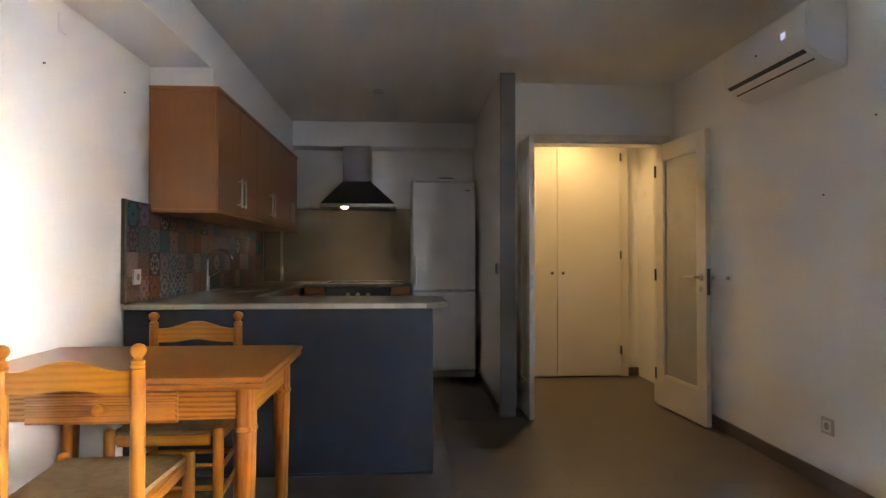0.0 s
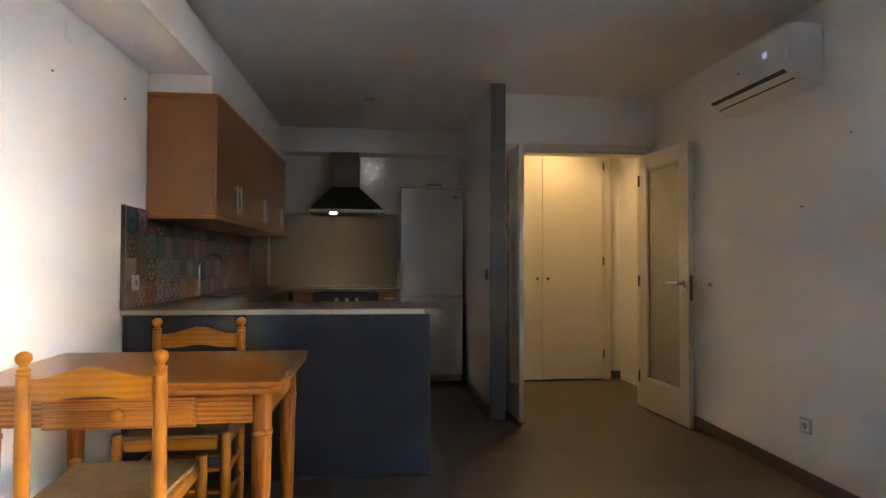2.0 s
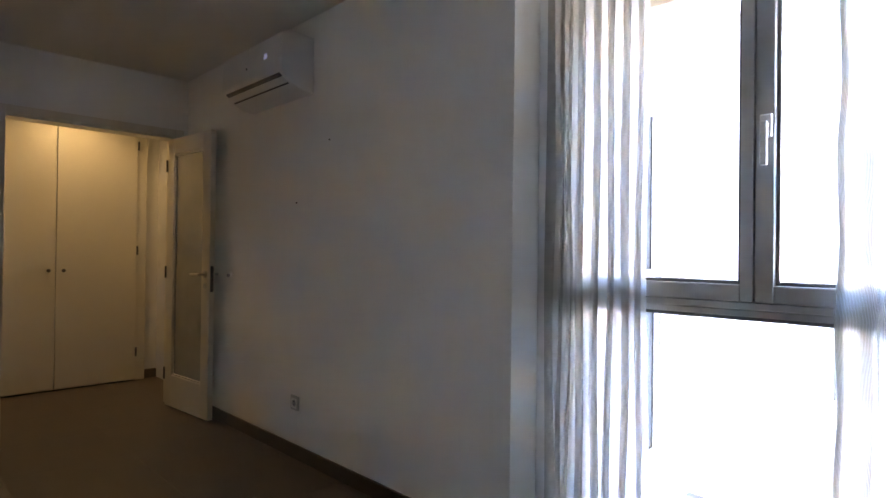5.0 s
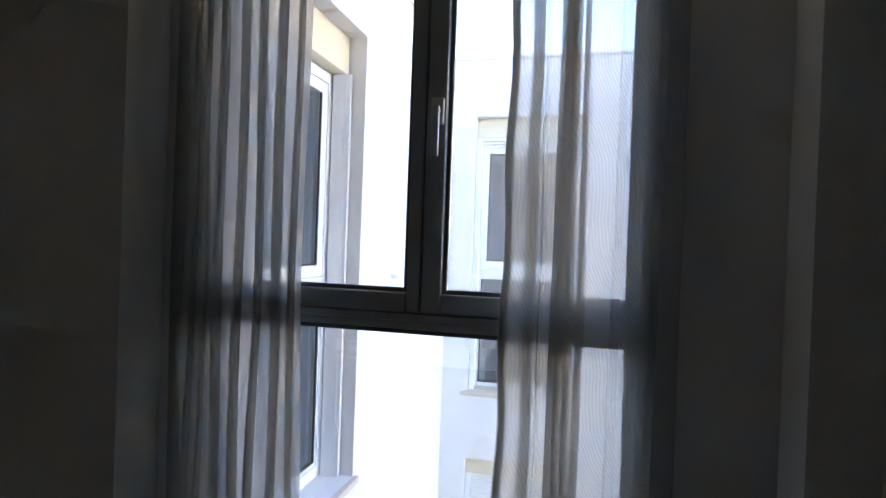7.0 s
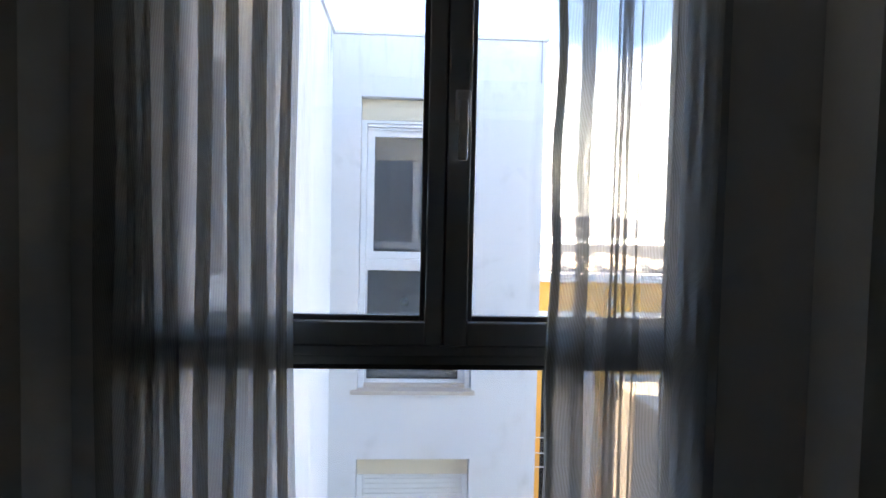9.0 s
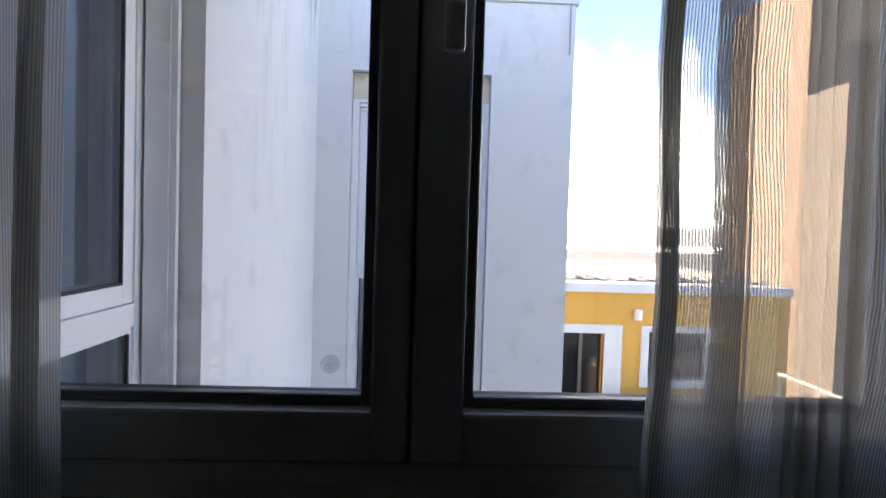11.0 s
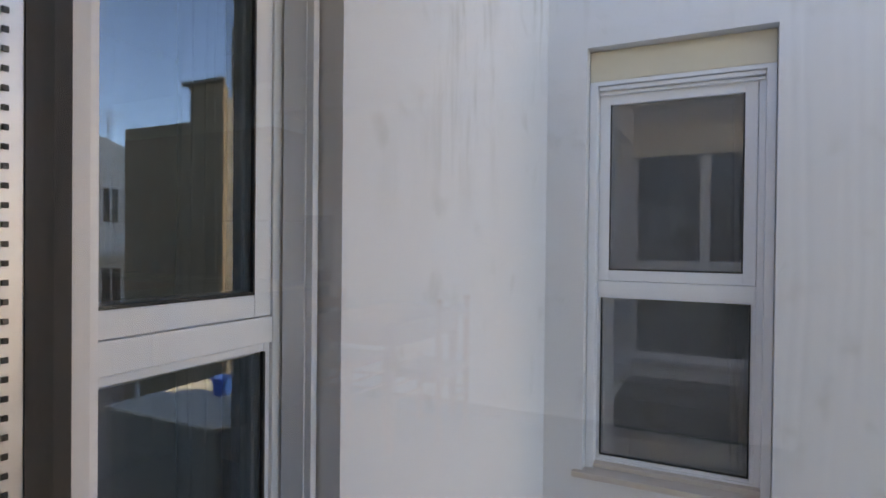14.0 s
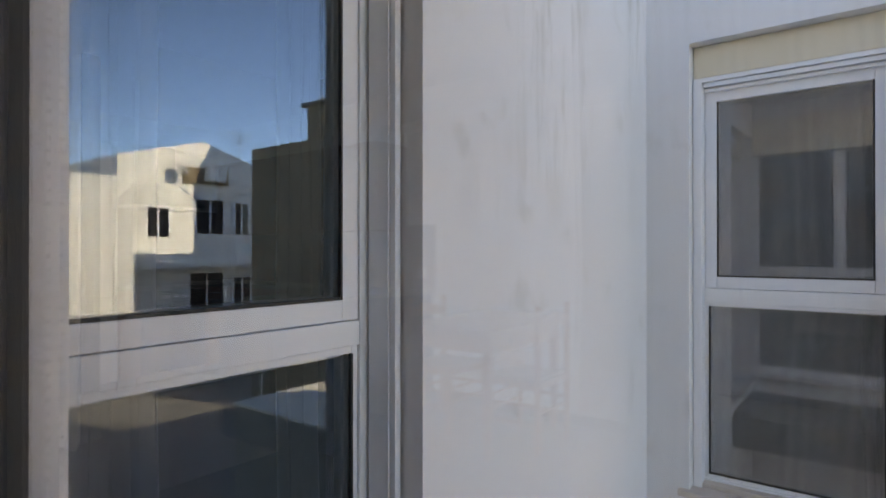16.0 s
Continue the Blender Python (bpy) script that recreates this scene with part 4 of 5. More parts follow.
# ---- kitchen ----
pen = thing("peninsula", "slate blue painted breakfast peninsula below a stone worktop", "kitchen counter")
block("front_panel", -1.375, 0.24, 2.972, 3.06, 0, 0.88, NAVY, pen, "", 0.003)
block("end_panel", 0.16, 0.239, 3.06, 3.53, 0, 0.88, NAVY, pen, "", 0.003)
multi("plinth_strip", [(-1.375, 0.238, 2.966, 2.972, 0, 0.012)], NAVY, pen)


def slab(name, outline, z0, z1, mat, label, category, bevel=0.004):
    bm = bmesh.new()
    f = bm.faces.new([bm.verts.new((x, y, z0)) for x, y in outline])
    r = bmesh.ops.extrude_face_region(bm, geom=[f])
    bmesh.ops.translate(bm, verts=[v for v in r["geom"] if isinstance(v, bmesh.types.BMVert)], vec=(0, 0, z1 - z0))
    bmesh.ops.bevel(bm, geom=[e for e in bm.edges if abs(e.verts[0].co.z - e.verts[1].co.z) < 0.001], offset=bevel, segments=2, affect="EDGES")
    return tagged(part(name, bm, mat), label, category)


corner = [(0.325 - 0.12 + 0.12 * math.sin(a), 2.955 + 0.12 - 0.12 * math.cos(a)) for a in [k * math.pi / 16 for k in range(9)]]
corner2 = [(0.325 - 0.06 + 0.06 * math.cos(a), 3.56 - 0.06 + 0.06 * math.sin(a)) for a in [k * math.pi / 16 for k in range(9)]]
slab("worktop", [(-1.375, 2.955)] + corner + corner2 + [(-0.85, 3.56), (-0.85, 5.235), (0.13, 5.235), (0.13, 5.845), (-1.375, 5.845)], 0.882, 0.912, WORKTOP,
     "beige speckled stone worktop running round the kitchen", "worktop", 0.006)
block("edge_band", -1.375, 0.205, 2.9505, 2.9545, 0.885, 0.909, EDGEBAND, bpy.data.objects["worktop"], "pale cream front edge", 0.001)


def base_unit(name, x0, x1, y0, y1, face, label, fronts):
    """A base cabinet with a dark plinth; fronts: heights of its doors and drawers. face: 'x+' or 'y-'."""
    u = thing(name, label, "cabinet", "base cabinets")
    block("carcass", x0, x1, y0, y1, 0.10, 0.88, CHERRY, u)
    block("plinth", x0 + 0.01, x1 - 0.05 if face == "x+" else x1 - 0.01, y0 + (0.05 if face == "y-" else 0.01), y1 - 0.01, 0, 0.10, BLACK, u)
    for z0, z1 in fronts:
        if face == "x+":
            d = block("front", x1, x1 + 0.019, y0 + 0.003, y1 - 0.003, z0, z1, CHERRY, u, "", 0.003)
            part("handle", bar((x1 + 0.019, (y0 + y1) / 2 - 0.06, z1 - 0.05), (x1 + 0.019, (y0 + y1) / 2 + 0.06, z1 - 0.05), (0.025, 0, 0)), STEEL, d, "steel bar handle", True)
        else:
            d = block("front", x0 + 0.003, x1 - 0.003, y0 - 0.019, y0, z0, z1, CHERRY, u, "", 0.003)
            part("handle", bar(((x0 + x1) / 2 - 0.04, y0 - 0.019, z1 - 0.05), ((x0 + x1) / 2 + 0.04, y0 - 0.019, z1 - 0.05), (0, -0.025, 0)), STEEL, d, "steel bar handle", True)
    return u


def bar(a, b, off):
    """A bar handle between a and b, standing off its door."""
    a, b, off = Vector(a), Vector(b), Vector(off)
    bm = cyl(bmesh.new(), a + off - (b - a) * 0.12, b + off + (b - a) * 0.12, 0.005, seg=12)
    for p in (a, b):
        cyl(bm, p, p + off, 0.004, seg=10)
    return bm


for y0, y1 in ((3.57, 4.02), (4.02, 4.62), (4.62, 5.22)):
    base_unit("base_cabinet", -1.375, -0.90, y0, y1, "x+", "cherry wood base cabinet under the worktop", ((0.11, 0.70), (0.71, 0.875)))
base_unit("base_cabinet", -0.85, -0.668, 5.27, 5.84, "y-", "narrow cherry wood base cabinet beside the oven", ((0.11, 0.70), (0.71, 0.875)))
base_unit("base_cabinet", -0.055, 0.12, 5.27, 5.84, "y-", "narrow cherry wood base cabinet beside the fridge", ((0.11, 0.70), (0.71, 0.875)))

oven = thing("built_in_oven", "steel built-in oven with three white knobs under the hob", "oven")
block("body", -0.66, -0.06, 5.27, 5.82, 0.12, 0.875, DARKMETAL, oven)
block("control_panel", -0.66, -0.06, 5.238, 5.27, 0.755, 0.872, DARKSTEEL, oven, "dark control panel", 0.004)
block("glass_door", -0.66, -0.06, 5.238, 5.27, 0.14, 0.748, BLACKGLASS, oven, "black glass oven door", 0.004)
part("door_handle", bar((-0.60, 5.238, 0.70), (-0.12, 5.238, 0.70), (0, -0.035, 0)), STEEL, oven, "", True)
for x in (-0.449, -0.356, -0.263):
    part("knob", turned(bmesh.new(), 0, 0, [(0, 0.018), (0.006, 0.018), (0.008, 0.0145), (0.024, 0.0135), (0.026, 0.011)]), WHITEPL, oven, "white knob", True).matrix_local = pose(x, 5.238, 0.812, 90, 0, 0)
hob = thing("ceramic_hob", "black ceramic hob with a steel rim set in the worktop", "hob")
block("glass", -0.67, 0.06, 5.275, 5.78, 0.9125, 0.918, BLACKGLASS, hob, "", 0.002)
multi("rim", [(-0.68, 0.07, 5.267, 5.275, 0.912, 0.920), (-0.68, 0.07, 5.78, 5.788, 0.912, 0.920), (-0.68, -0.67, 5.275, 5.78, 0.912, 0.920), (0.06, 0.07, 5.275, 5.78, 0.912, 0.920)], STEEL, hob)
for x, y, r in ((-0.50, 5.40, 0.085), (-0.10, 5.40, 0.07), (-0.50, 5.65, 0.07), (-0.10, 5.65, 0.095)):
    part("heating_zone", cyl(bmesh.new(), (x, y, 0.918), (x, y, 0.9184), r, seg=32), DARKMETAL, hob)

# extractor hood
hood = thing("cooker_hood", "brushed steel pyramid cooker hood with one lamp lit", "cooker hood")
bm = bmesh.new()
lo = [bm.verts.new(p) for p in ((-0.725, 5.37, 1.668), (-0.02, 5.37, 1.668), (-0.02, 5.848, 1.668), (-0.725, 5.848, 1.668))]
hi = [bm.verts.new(p) for p in ((-0.535, 5.575, 1.905), (-0.265, 5.575, 1.905), (-0.265, 5.848, 1.905), (-0.535, 5.848, 1.905))]
for i in range(4):
    bm.faces.new((lo[i], lo[(i + 1) % 4], hi[(i + 1) % 4], hi[i]))
bm.faces.new(lo[::-1])
bm.faces.new(hi)
part("canopy", bm, DARKSTEEL, hood)
block("lip", -0.728, -0.017, 5.366, 5.848, 1.638, 1.667, STEEL, hood, "", 0.003)
block("filter", -0.66, -0.08, 5.43, 5.80, 1.634, 1.637, DARKMETAL, hood)
block("chimney", -0.535, -0.265, 5.575, 5.848, 1.906, 2.254, DARKMETAL, hood, "", 0.003)
part("lamp_lens", turned(bmesh.new(), -0.50, 5.42, [(1.622, 0.022), (1.628, 0.032), (1.637, 0.034)]), BULB, hood, "lit halogen lens", True)
part("lamp_lens", turned(bmesh.new(), -0.22, 5.42, [(1.630, 0.026), (1.633, 0.032), (1.637, 0.034)]), GREYPL, hood, "unlit lens", True)

splash = thing("splashback", "plain beige splashback panel behind the hob", "splashback")
block("panel", -1.17, 0.13, 5.838, 5.849, 0.913, 1.655, SPLASH, splash)
block("side_panel", -1.362, -1.196, 5.838, 5.849, 0.913, 1.655, SPLASH, splash)
block("edge_trim", -1.195, -1.171, 5.834, 5.849, 0.913, 1.655, EDGEBAND, splash, "pale edge strip")

# fridge
fridge = thing("fridge_freezer", "tall white fridge-freezer with curved side handles", "fridge")
FX0, FX1, FY = 0.143, 0.737, 5.25
block("cabinet", FX0 + 0.004, FX1 - 0.004, FY + 0.065, 5.845, 0.04, 1.872, FRIDGE, fridge, "", 0.008)
block("upper_door", FX0, FX1, FY, FY + 0.06, 0.848, 1.862, FRIDGE, fridge, "", 0.012)
block("lower_door", FX0, FX1, FY, FY + 0.06, 0.098, 0.836, FRIDGE, fridge, "", 0.012)
block("kick_plate", FX0 + 0.006, FX1 - 0.006, FY + 0.012, FY + 0.062, 0.035, 0.09, GREYPL, fridge, "pale grey kick plate", 0.004)
block("top_cap", FX0, FX1, FY + 0.004, FY + 0.30, 1.873, 1.893, WHITEPL, fridge, "", 0.005)
block("badge", 0.640, 0.685, FY - 0.0025, FY, 1.775, 1.79, DARKMETAL, fridge, "small dark badge", 0.001)
for z0, z1, s in ((0.90, 1.16, 1), (0.62, 0.80, -1)):
    bm = bmesh.new()
    pts = [Vector((FX0 + 0.035, FY - 0.008 - 0.034 * math.sin(math.pi * k / 10), z0 + (z1 - z0) * k / 10)) for k in range(11)]
    for a, b in zip(pts, pts[1:]):
        cyl(bm, a, b, 0.010, seg=10)
    part("handle", bm, WHITEPL, fridge, "curved white handle", True)
for x in (FX0 + 0.06, FX1 - 0.06):
    part("foot", cyl(bmesh.new(), (x, FY + 0.10, 0.0), (x, FY + 0.10, 0.04), 0.02), BLACK, fridge)
hat = thing("dark_bowl", "shallow dark bowl lying on top of the fridge", "bowl")
part("bowl", turned(bmesh.new(), 0.47, 5.42, [(1.894, 0.035), (1.905, 0.06), (1.917, 0.085), (1.917, 0.078), (1.90, 0.03)]), BLACK, hat, "", True)

# upper cabinets: one long run of doors
UX, UY0, UY1, UZ0, UZ1 = -0.986, 3.252, 5.62, 1.416, 2.142
seams = [3.27, 3.68, 4.10, 4.52, 4.94, 5.27, 5.61]
for k, (a, b) in enumerate(zip(seams, seams[1:])):
    u = thing("wall_cabinet", "cherry wood wall cabinet with a slim steel handle", "cabinet", "wall cabinets")
    block("carcass", -1.375, UX - 0.02, a - (0.018 if k == 0 else 0), b, UZ0 + 0.018, UZ1 - 0.026, CHERRY, u)
    d = block("door", UX - 0.019, UX, a + 0.002 - (0.018 if k == 0 else 0), b - 0.002, UZ0 + 0.02, UZ1 - 0.028, CHERRY, u, "", 0.003)
    hy = b - 0.045 if k % 2 == 0 else a + 0.045
    part("handle", bar((UX, hy, UZ0 + 0.075), (UX, hy, UZ0 + 0.225), (0.028, 0, 0)), STEEL, d, "slim steel bar handle", True)
setting(block("cabinet_soffit", -1.376, -1.02, 3.262, 5.61, 2.1435, 2.2535, WALL, bevel=0.003), "white boxed soffit between the wall cabinets and the beam", "trim")
mould = thing("cabinet_moulding", "cherry wood cornice and light rail round the wall cabinets", "moulding")
block("cornice", -1.375, UX + 0.006, UY0 - 0.008, UY1, UZ1 - 0.025, UZ1, CHERRY, mould, "", 0.005)
block("light_rail", -1.375, UX + 0.006, UY0 - 0.008, UY1, UZ0 - 0.006, UZ0 + 0.017, CHERRY, mould, "", 0.005)

# sink and tap
sink = thing("kitchen_sink", "round steel sink rim set in the worktop", "sink")
part("bowl", turned(bmesh.new(), -1.16, 4.25, [(0.9125, 0.225), (0.918, 0.222), (0.918, 0.205), (0.913, 0.20)], 40), STEEL, sink, "", True)
part("basin", turned(bmesh.new(), -1.16, 4.25, [(0.9126, 0.02), (0.9128, 0.198)], 40), DARKMETAL, sink)
tap = thing("kitchen_tap", "chrome single-lever kitchen tap with a tall spout", "tap")
part("body", cyl(bmesh.new(), (-1.36, 4.18, 0.912), (-1.36, 4.18, 1.02), 0.022, 0.02), CHROME, tap, "", True)
bm = bmesh.new()
pts = [Vector((-1.36 + 0.09 * (1 - math.cos(a)), 4.18, 1.02 + 0.10 + 0.09 * math.sin(a))) for a in [math.pi * k / 12 for k in range(12)]]
pts = [Vector((-1.36, 4.18, 1.02))] + pts
for a, b in zip(pts, pts[1:]):
    cyl(bm, a, b, 0.011, seg=12)
part("spout", bm, CHROME, tap, "", True)
part("lever", cyl(bmesh.new(), (-1.355, 4.20, 1.01), (-1.30, 4.27, 1.055), 0.007, 0.006), CHROME, tap, "", True)


# patterned cement tiles over the worktop, each one its own piece
def tile_material():
    m = bpy.data.materials.new("patterned_cement_tile")
    m.use_nodes = True
    n, l = m.node_tree.nodes, m.node_tree.links
    b = n["Principled BSDF"]
    b.inputs["Roughness"].default_value = 0.38
    co, oi, sp = n.new("ShaderNodeTexCoord"), n.new("ShaderNodeObjectInfo"), n.new("ShaderNodeSeparateXYZ")
    l.new(co.outputs["Object"], sp.inputs[0])

    def op(kind, a, c=None):
        k = n.new("ShaderNodeMath")
        k.operation = kind
        for i, v in enumerate((a, c)):
            if v is None:
                continue
            if isinstance(v, (int, float)):
                k.inputs[i].default_value = v
            else:
                l.new(v, k.inputs[i])
        return k.outputs[0]
    u = op("ABSOLUTE", op("MULTIPLY", sp.outputs["Y"], 15.2))
    v = op("ABSOLUTE", op("MULTIPLY", sp.outputs["Z"], 15.2))
    rnd = oi.outputs["Random"]
    r2, r3, r4 = (op("FRACT", op("MULTIPLY", rnd, k)) for k in (17.13, 43.7, 91.3))
    freq = op("ADD", 6.0, op("MULTIPLY", r2, 9.0))
    ringv = op("SQRT", op("ADD", op("MULTIPLY", u, u), op("MULTIPLY", v, v)))
    diam = op("ADD", u, v)
    pick = op("GREATER_THAN", r3, 0.5)
    shape = op("ADD", op("MULTIPLY", ringv, pick), op("MULTIPLY", diam, op("SUBTRACT", 1.0, pick)))
    petal = op("MULTIPLY", op("SINE", op("MULTIPLY", u, 7.0)), op("SINE", op("MULTIPLY", v, 7.0)))
    wave = op("SINE", op("ADD", op("MULTIPLY", shape, freq), op("MULTIPLY", petal, 2.2)))
    mask = op("GREATER_THAN", wave, op("SUBTRACT", op("MULTIPLY", r4, 1.2), 0.5))

    def palette(fac, cols):
        cr = n.new("ShaderNodeValToRGB")
        cr.color_ramp.interpolation = "CONSTANT"
        e = cr.color_ramp.elements
        while len(e) < len(cols):
            e.new(0.5)
        for i, c in enumerate(cols):
            e[i].position, e[i].color = i / len(cols), (*c, 1)
        l.new(fac, cr.inputs[0])
        return cr.outputs[0]
    ground = palette(rnd, [(0.40, 0.27, 0.22), (0.46, 0.36, 0.30), (0.42, 0.10, 0.03), (0.30, 0.20, 0.17), (0.45, 0.38, 0.33), (0.22, 0.22, 0.27), (0.28, 0.14, 0.08), (0.36, 0.26, 0.22), (0.02, 0.17, 0.17), (0.33, 0.13, 0.06)])
    ink = palette(r2, [(0.03, 0.035, 0.05), (0.30, 0.03, 0.03), (0.05, 0.09, 0.22), (0.38, 0.20, 0.15), (0.02, 0.15, 0.15), (0.40, 0.13, 0.03), (0.10, 0.09, 0.09)])
    mx, grime, dirt = n.new("ShaderNodeMix"), n.new("ShaderNodeTexNoise"), n.new("ShaderNodeMix")
    mx.data_type = dirt.data_type = "RGBA"
    dirt.blend_type = "MULTIPLY"
    dirt.inputs["Factor"].default_value = 0.45
    grime.inputs["Scale"].default_value = 35
    l.new(mask, mx.inputs["Factor"])
    l.new(ground, mx.inputs["A"])
    l.new(ink, mx.inputs["B"])
    l.new(mx.outputs["Result"], dirt.inputs["A"])
    l.new(grime.outputs[0], dirt.inputs["B"])
    l.new(dirt.outputs["Result"], b.inputs["Base Color"])
    return m


TILE = tile_material()
panel = thing("tile_splashback", "patchwork splashback of patterned cement tiles over the worktop", "splashback")
block("backing", -1.3795, -1.367, 2.967, 5.833, 0.9125, 1.46, GROUT, panel)
block("edge_trim", -1.3795, -1.358, 2.945, 2.9665, 0.9125, 1.462, WORKTOP, panel, "pale edge strip", 0.002)
_tile = mesh_of("tile", bx(bmesh.new(), -0.003, 0.003, -0.0665, 0.0665, -0.0665, 0.0665, 0.0012), TILE)
for i in range(21):
    for k in range(4):
        t = new("tile", _tile)
        t.location = (-1.3635, 3.0355 + i * 0.1352, 0.9815 + k * 0.1352)
        t.parent = panel

# ---- the neighbourhood beyond the light well ----
yh = thing("yellow_house", "ochre yellow house with white cornice and white window surrounds", "house")
YX = 9.0
multi("wall", [(YX, YX + 5, -1.64, 0.6, -3.2, 0.67), (YX, YX + 5, -2.17, -1.64, 0.14, 0.67), (YX, YX + 5, -2.75, -2.17, -3.2, 0.67), (YX, YX + 5, -3.5, -2.75, 0.17, 0.67), (YX, YX + 5, -3.5, -2.75, -3.2, -0.45),
               (YX, YX + 5, -4.6, -3.5, -3.2, 0.67), (YX + 0.2, YX + 5, -2.17, -1.64, -3.2, 0.14), (YX + 0.2, YX + 5, -3.5, -2.75, -0.45, 0.17)], YELLOW, yh)
block("cornice", YX - 0.08, YX + 5, -4.6, 0.6, 0.672, 0.79, STUCCO, yh, "white cornice", 0.01)
dy = multi("door_surround", [(YX - 0.03, YX + 0.06, -2.40, -2.17, -3.2, 0.25), (YX - 0.03, YX + 0.06, -2.17, -1.5, 0.14, 0.25)], STUCCO, yh, "white painted surround", 0.006)
block("door_pane", YX + 0.12, YX + 0.14, -2.17, -1.64, -3.2, 0.14, BLACKGLASS, yh, "dark glazed door")
multi("mullion", [(YX + 0.09, YX + 0.12, -1.92, -1.87, -3.2, 0.14), (YX + 0.09, YX + 0.12, -2.17, -1.64, -1.6, -1.55)], DARKMETAL, yh)
multi("window_surround", [(YX - 0.03, YX + 0.06, -2.75, -2.65, -0.55, 0.25), (YX - 0.03, YX + 0.06, -3.6, -3.5, -0.55, 0.25), (YX - 0.03, YX + 0.06, -3.5, -2.75, 0.17, 0.25), (YX - 0.03, YX + 0.06, -3.5, -2.75, -0.55, -0.45)], STUCCO, yh, "white painted surround", 0.006)
block("window_pane", YX + 0.08, YX + 0.10, -3.5, -2.75, -0.45, 0.17, BLACKGLASS, yh, "dark window pane")
wl = part("wall_lamp", cyl(bmesh.new(), (YX - 0.07, -2.58, 0.33), (YX - 0.07, -2.58, 0.46), 0.05), WHITEPL, yh, "white round wall lamp", True)
bm = bmesh.new()
for k in range(20):
    bx(bm, YX + 0.3, YX + 4.6, -4.5 + k * 0.24, -4.36 + k * 0.24, 0.80, 0.86 + 0.02 * (k % 3), 0.02)
tagged(part("roof_tiles", bm, ROOF, yh, "pale tiled roof"), "pale tiled roof")
bm = bmesh.new()
for z, sag in ((-0.95, 0.05), (-1.12, 0.07), (-1.30, 0.04)):
    pts = [Vector((7.4, -0.7 - k * 0.28, z - sag * math.sin(math.pi * k / 10))) for k in range(11)]
    for a, b in zip(pts, pts[1:]):
        cyl(bm, a, b, 0.006, seg=6)
tagged(part("washing_line", bm, WHITEPL), "three white washing lines strung across the yard", "washing line")
hill = thing("far_hill", "hazy tan hillside far beyond the roofs", "hill")
bm = bmesh.new()
g = []
for i in range(41):
    y = -900 + i * 45
    hgt = 16 + 14 * noise.noise((i * 0.23, 3.1, 0)) + 5 * noise.noise((i * 0.9, 1.1, 0))
    g.append([bm.verts.new((x, y, z)) for x, z in ((620, -10), (720, hgt * 0.7), (860, hgt), (1100, hgt * 0.5))])
for a, b in zip(g, g[1:]):
    for k in range(3):
        bm.faces.new((a[k], a[k + 1], b[k + 1], b[k]))
# distance haze and sun glare are put into the slope's pale colour
part("slope", bm, material("hillside_pale_haze", (0.72, 0.69, 0.63), 0.95, vary=0.2, scale=0.01, grain=0.06), hill)

# white gabled house to the south, mirrored in the side wing's pane
gh = thing("gabled_house", "white gabled house with glazed gallery and dark openings", "house")
GY = -18.0
bm = bmesh.new()
out = [(11.05, -3.2), (17.0, -3.2), (17.0, 4.6), (14.1, 5.45), (11.05, 4.6)]
fr = [bm.verts.new((x, GY, z)) for x, z in out]
bk = [bm.verts.new((x, GY - 9, z)) for x, z in out]
bm.faces.new(fr)
bm.faces.new(bk[::-1])
for i in range(5):
    bm.faces.new((fr[i], fr[(i + 1) % 5], bk[(i + 1) % 5], bk[i]))
part("wall", bm, HOUSEW, gh)
block("low_wing", 6.0, 11.04, GY - 6, GY + 1.2, -3.2, 3.7, HOUSEW, gh, "lower white wing")
for nm, x0, x1, z0, z1 in (("window", 11.95, 12.85, 1.85, 2.95), ("window", 13.75, 15.0, 2.0, 3.35), ("window", 15.35, 16.1, 2.0, 3.3), ("window", 13.5, 15.0, -1.3, 0.6), ("window", 15.3, 16.2, -1.3, 0.4), ("window", 7.6, 8.7, -0.8, 0.7)):
    w = multi(nm, [(x0, x0 + 0.08, GY, GY + 0.06 + (1.2 if x0 < 9 else 0), z0, z1), (x1 - 0.08, x1, GY, GY + 0.06 + (1.2 if x0 < 9 else 0), z0, z1), (x0, x1, GY, GY + 0.06 + (1.2 if x0 < 9 else 0), z1 - 0.08, z1), ((x0 + x1) / 2 - 0.03, (x0 + x1) / 2 + 0.03, GY, GY + 0.06 + (1.2 if x0 < 9 else 0), z0, z1)], FRAMEW, gh)
    block("pane", x0 + 0.08, x1 - 0.08, GY - 0.01, GY + 0.02 + (1.2 if x0 < 9 else 0), z0, z1 - 0.08, BLACKGLASS, w, "dark pane")
block("balcony", 10.9, 16.4, GY, GY + 0.9, 0.75, 0.95, HOUSEW, gh)
block("chimney", 9.0, 9.35, GY - 1, GY - 0.6, 3.7, 5.1, HOUSEW, gh)
dish = thing("satellite_dish", "satellite dish beside an outdoor air unit on a brown board", "satellite dish")
block("board", 13.3, 15.1, GY + 0.05, GY + 0.12, 3.85, 4.45, BROWN, dish)
block("air_unit", 14.1, 14.8, GY + 0.12, GY + 0.45, 3.95, 4.5, WHITEPL, dish, "white air unit", 0.02)
part("dish", turned(bmesh.new(), 0, 0, [(0, 0.02), (0.02, 0.14), (0.07, 0.25), (0.08, 0.25), (0.03, 0.14)], 24), GREYPL, dish, "", True).matrix_local = pose(13.0, GY + 0.5, 4.25, 60, 0, 150)
bm = cyl(bmesh.new(), (16.3, GY - 1, 4.4), (16.3, GY - 1, 6.3), 0.025)
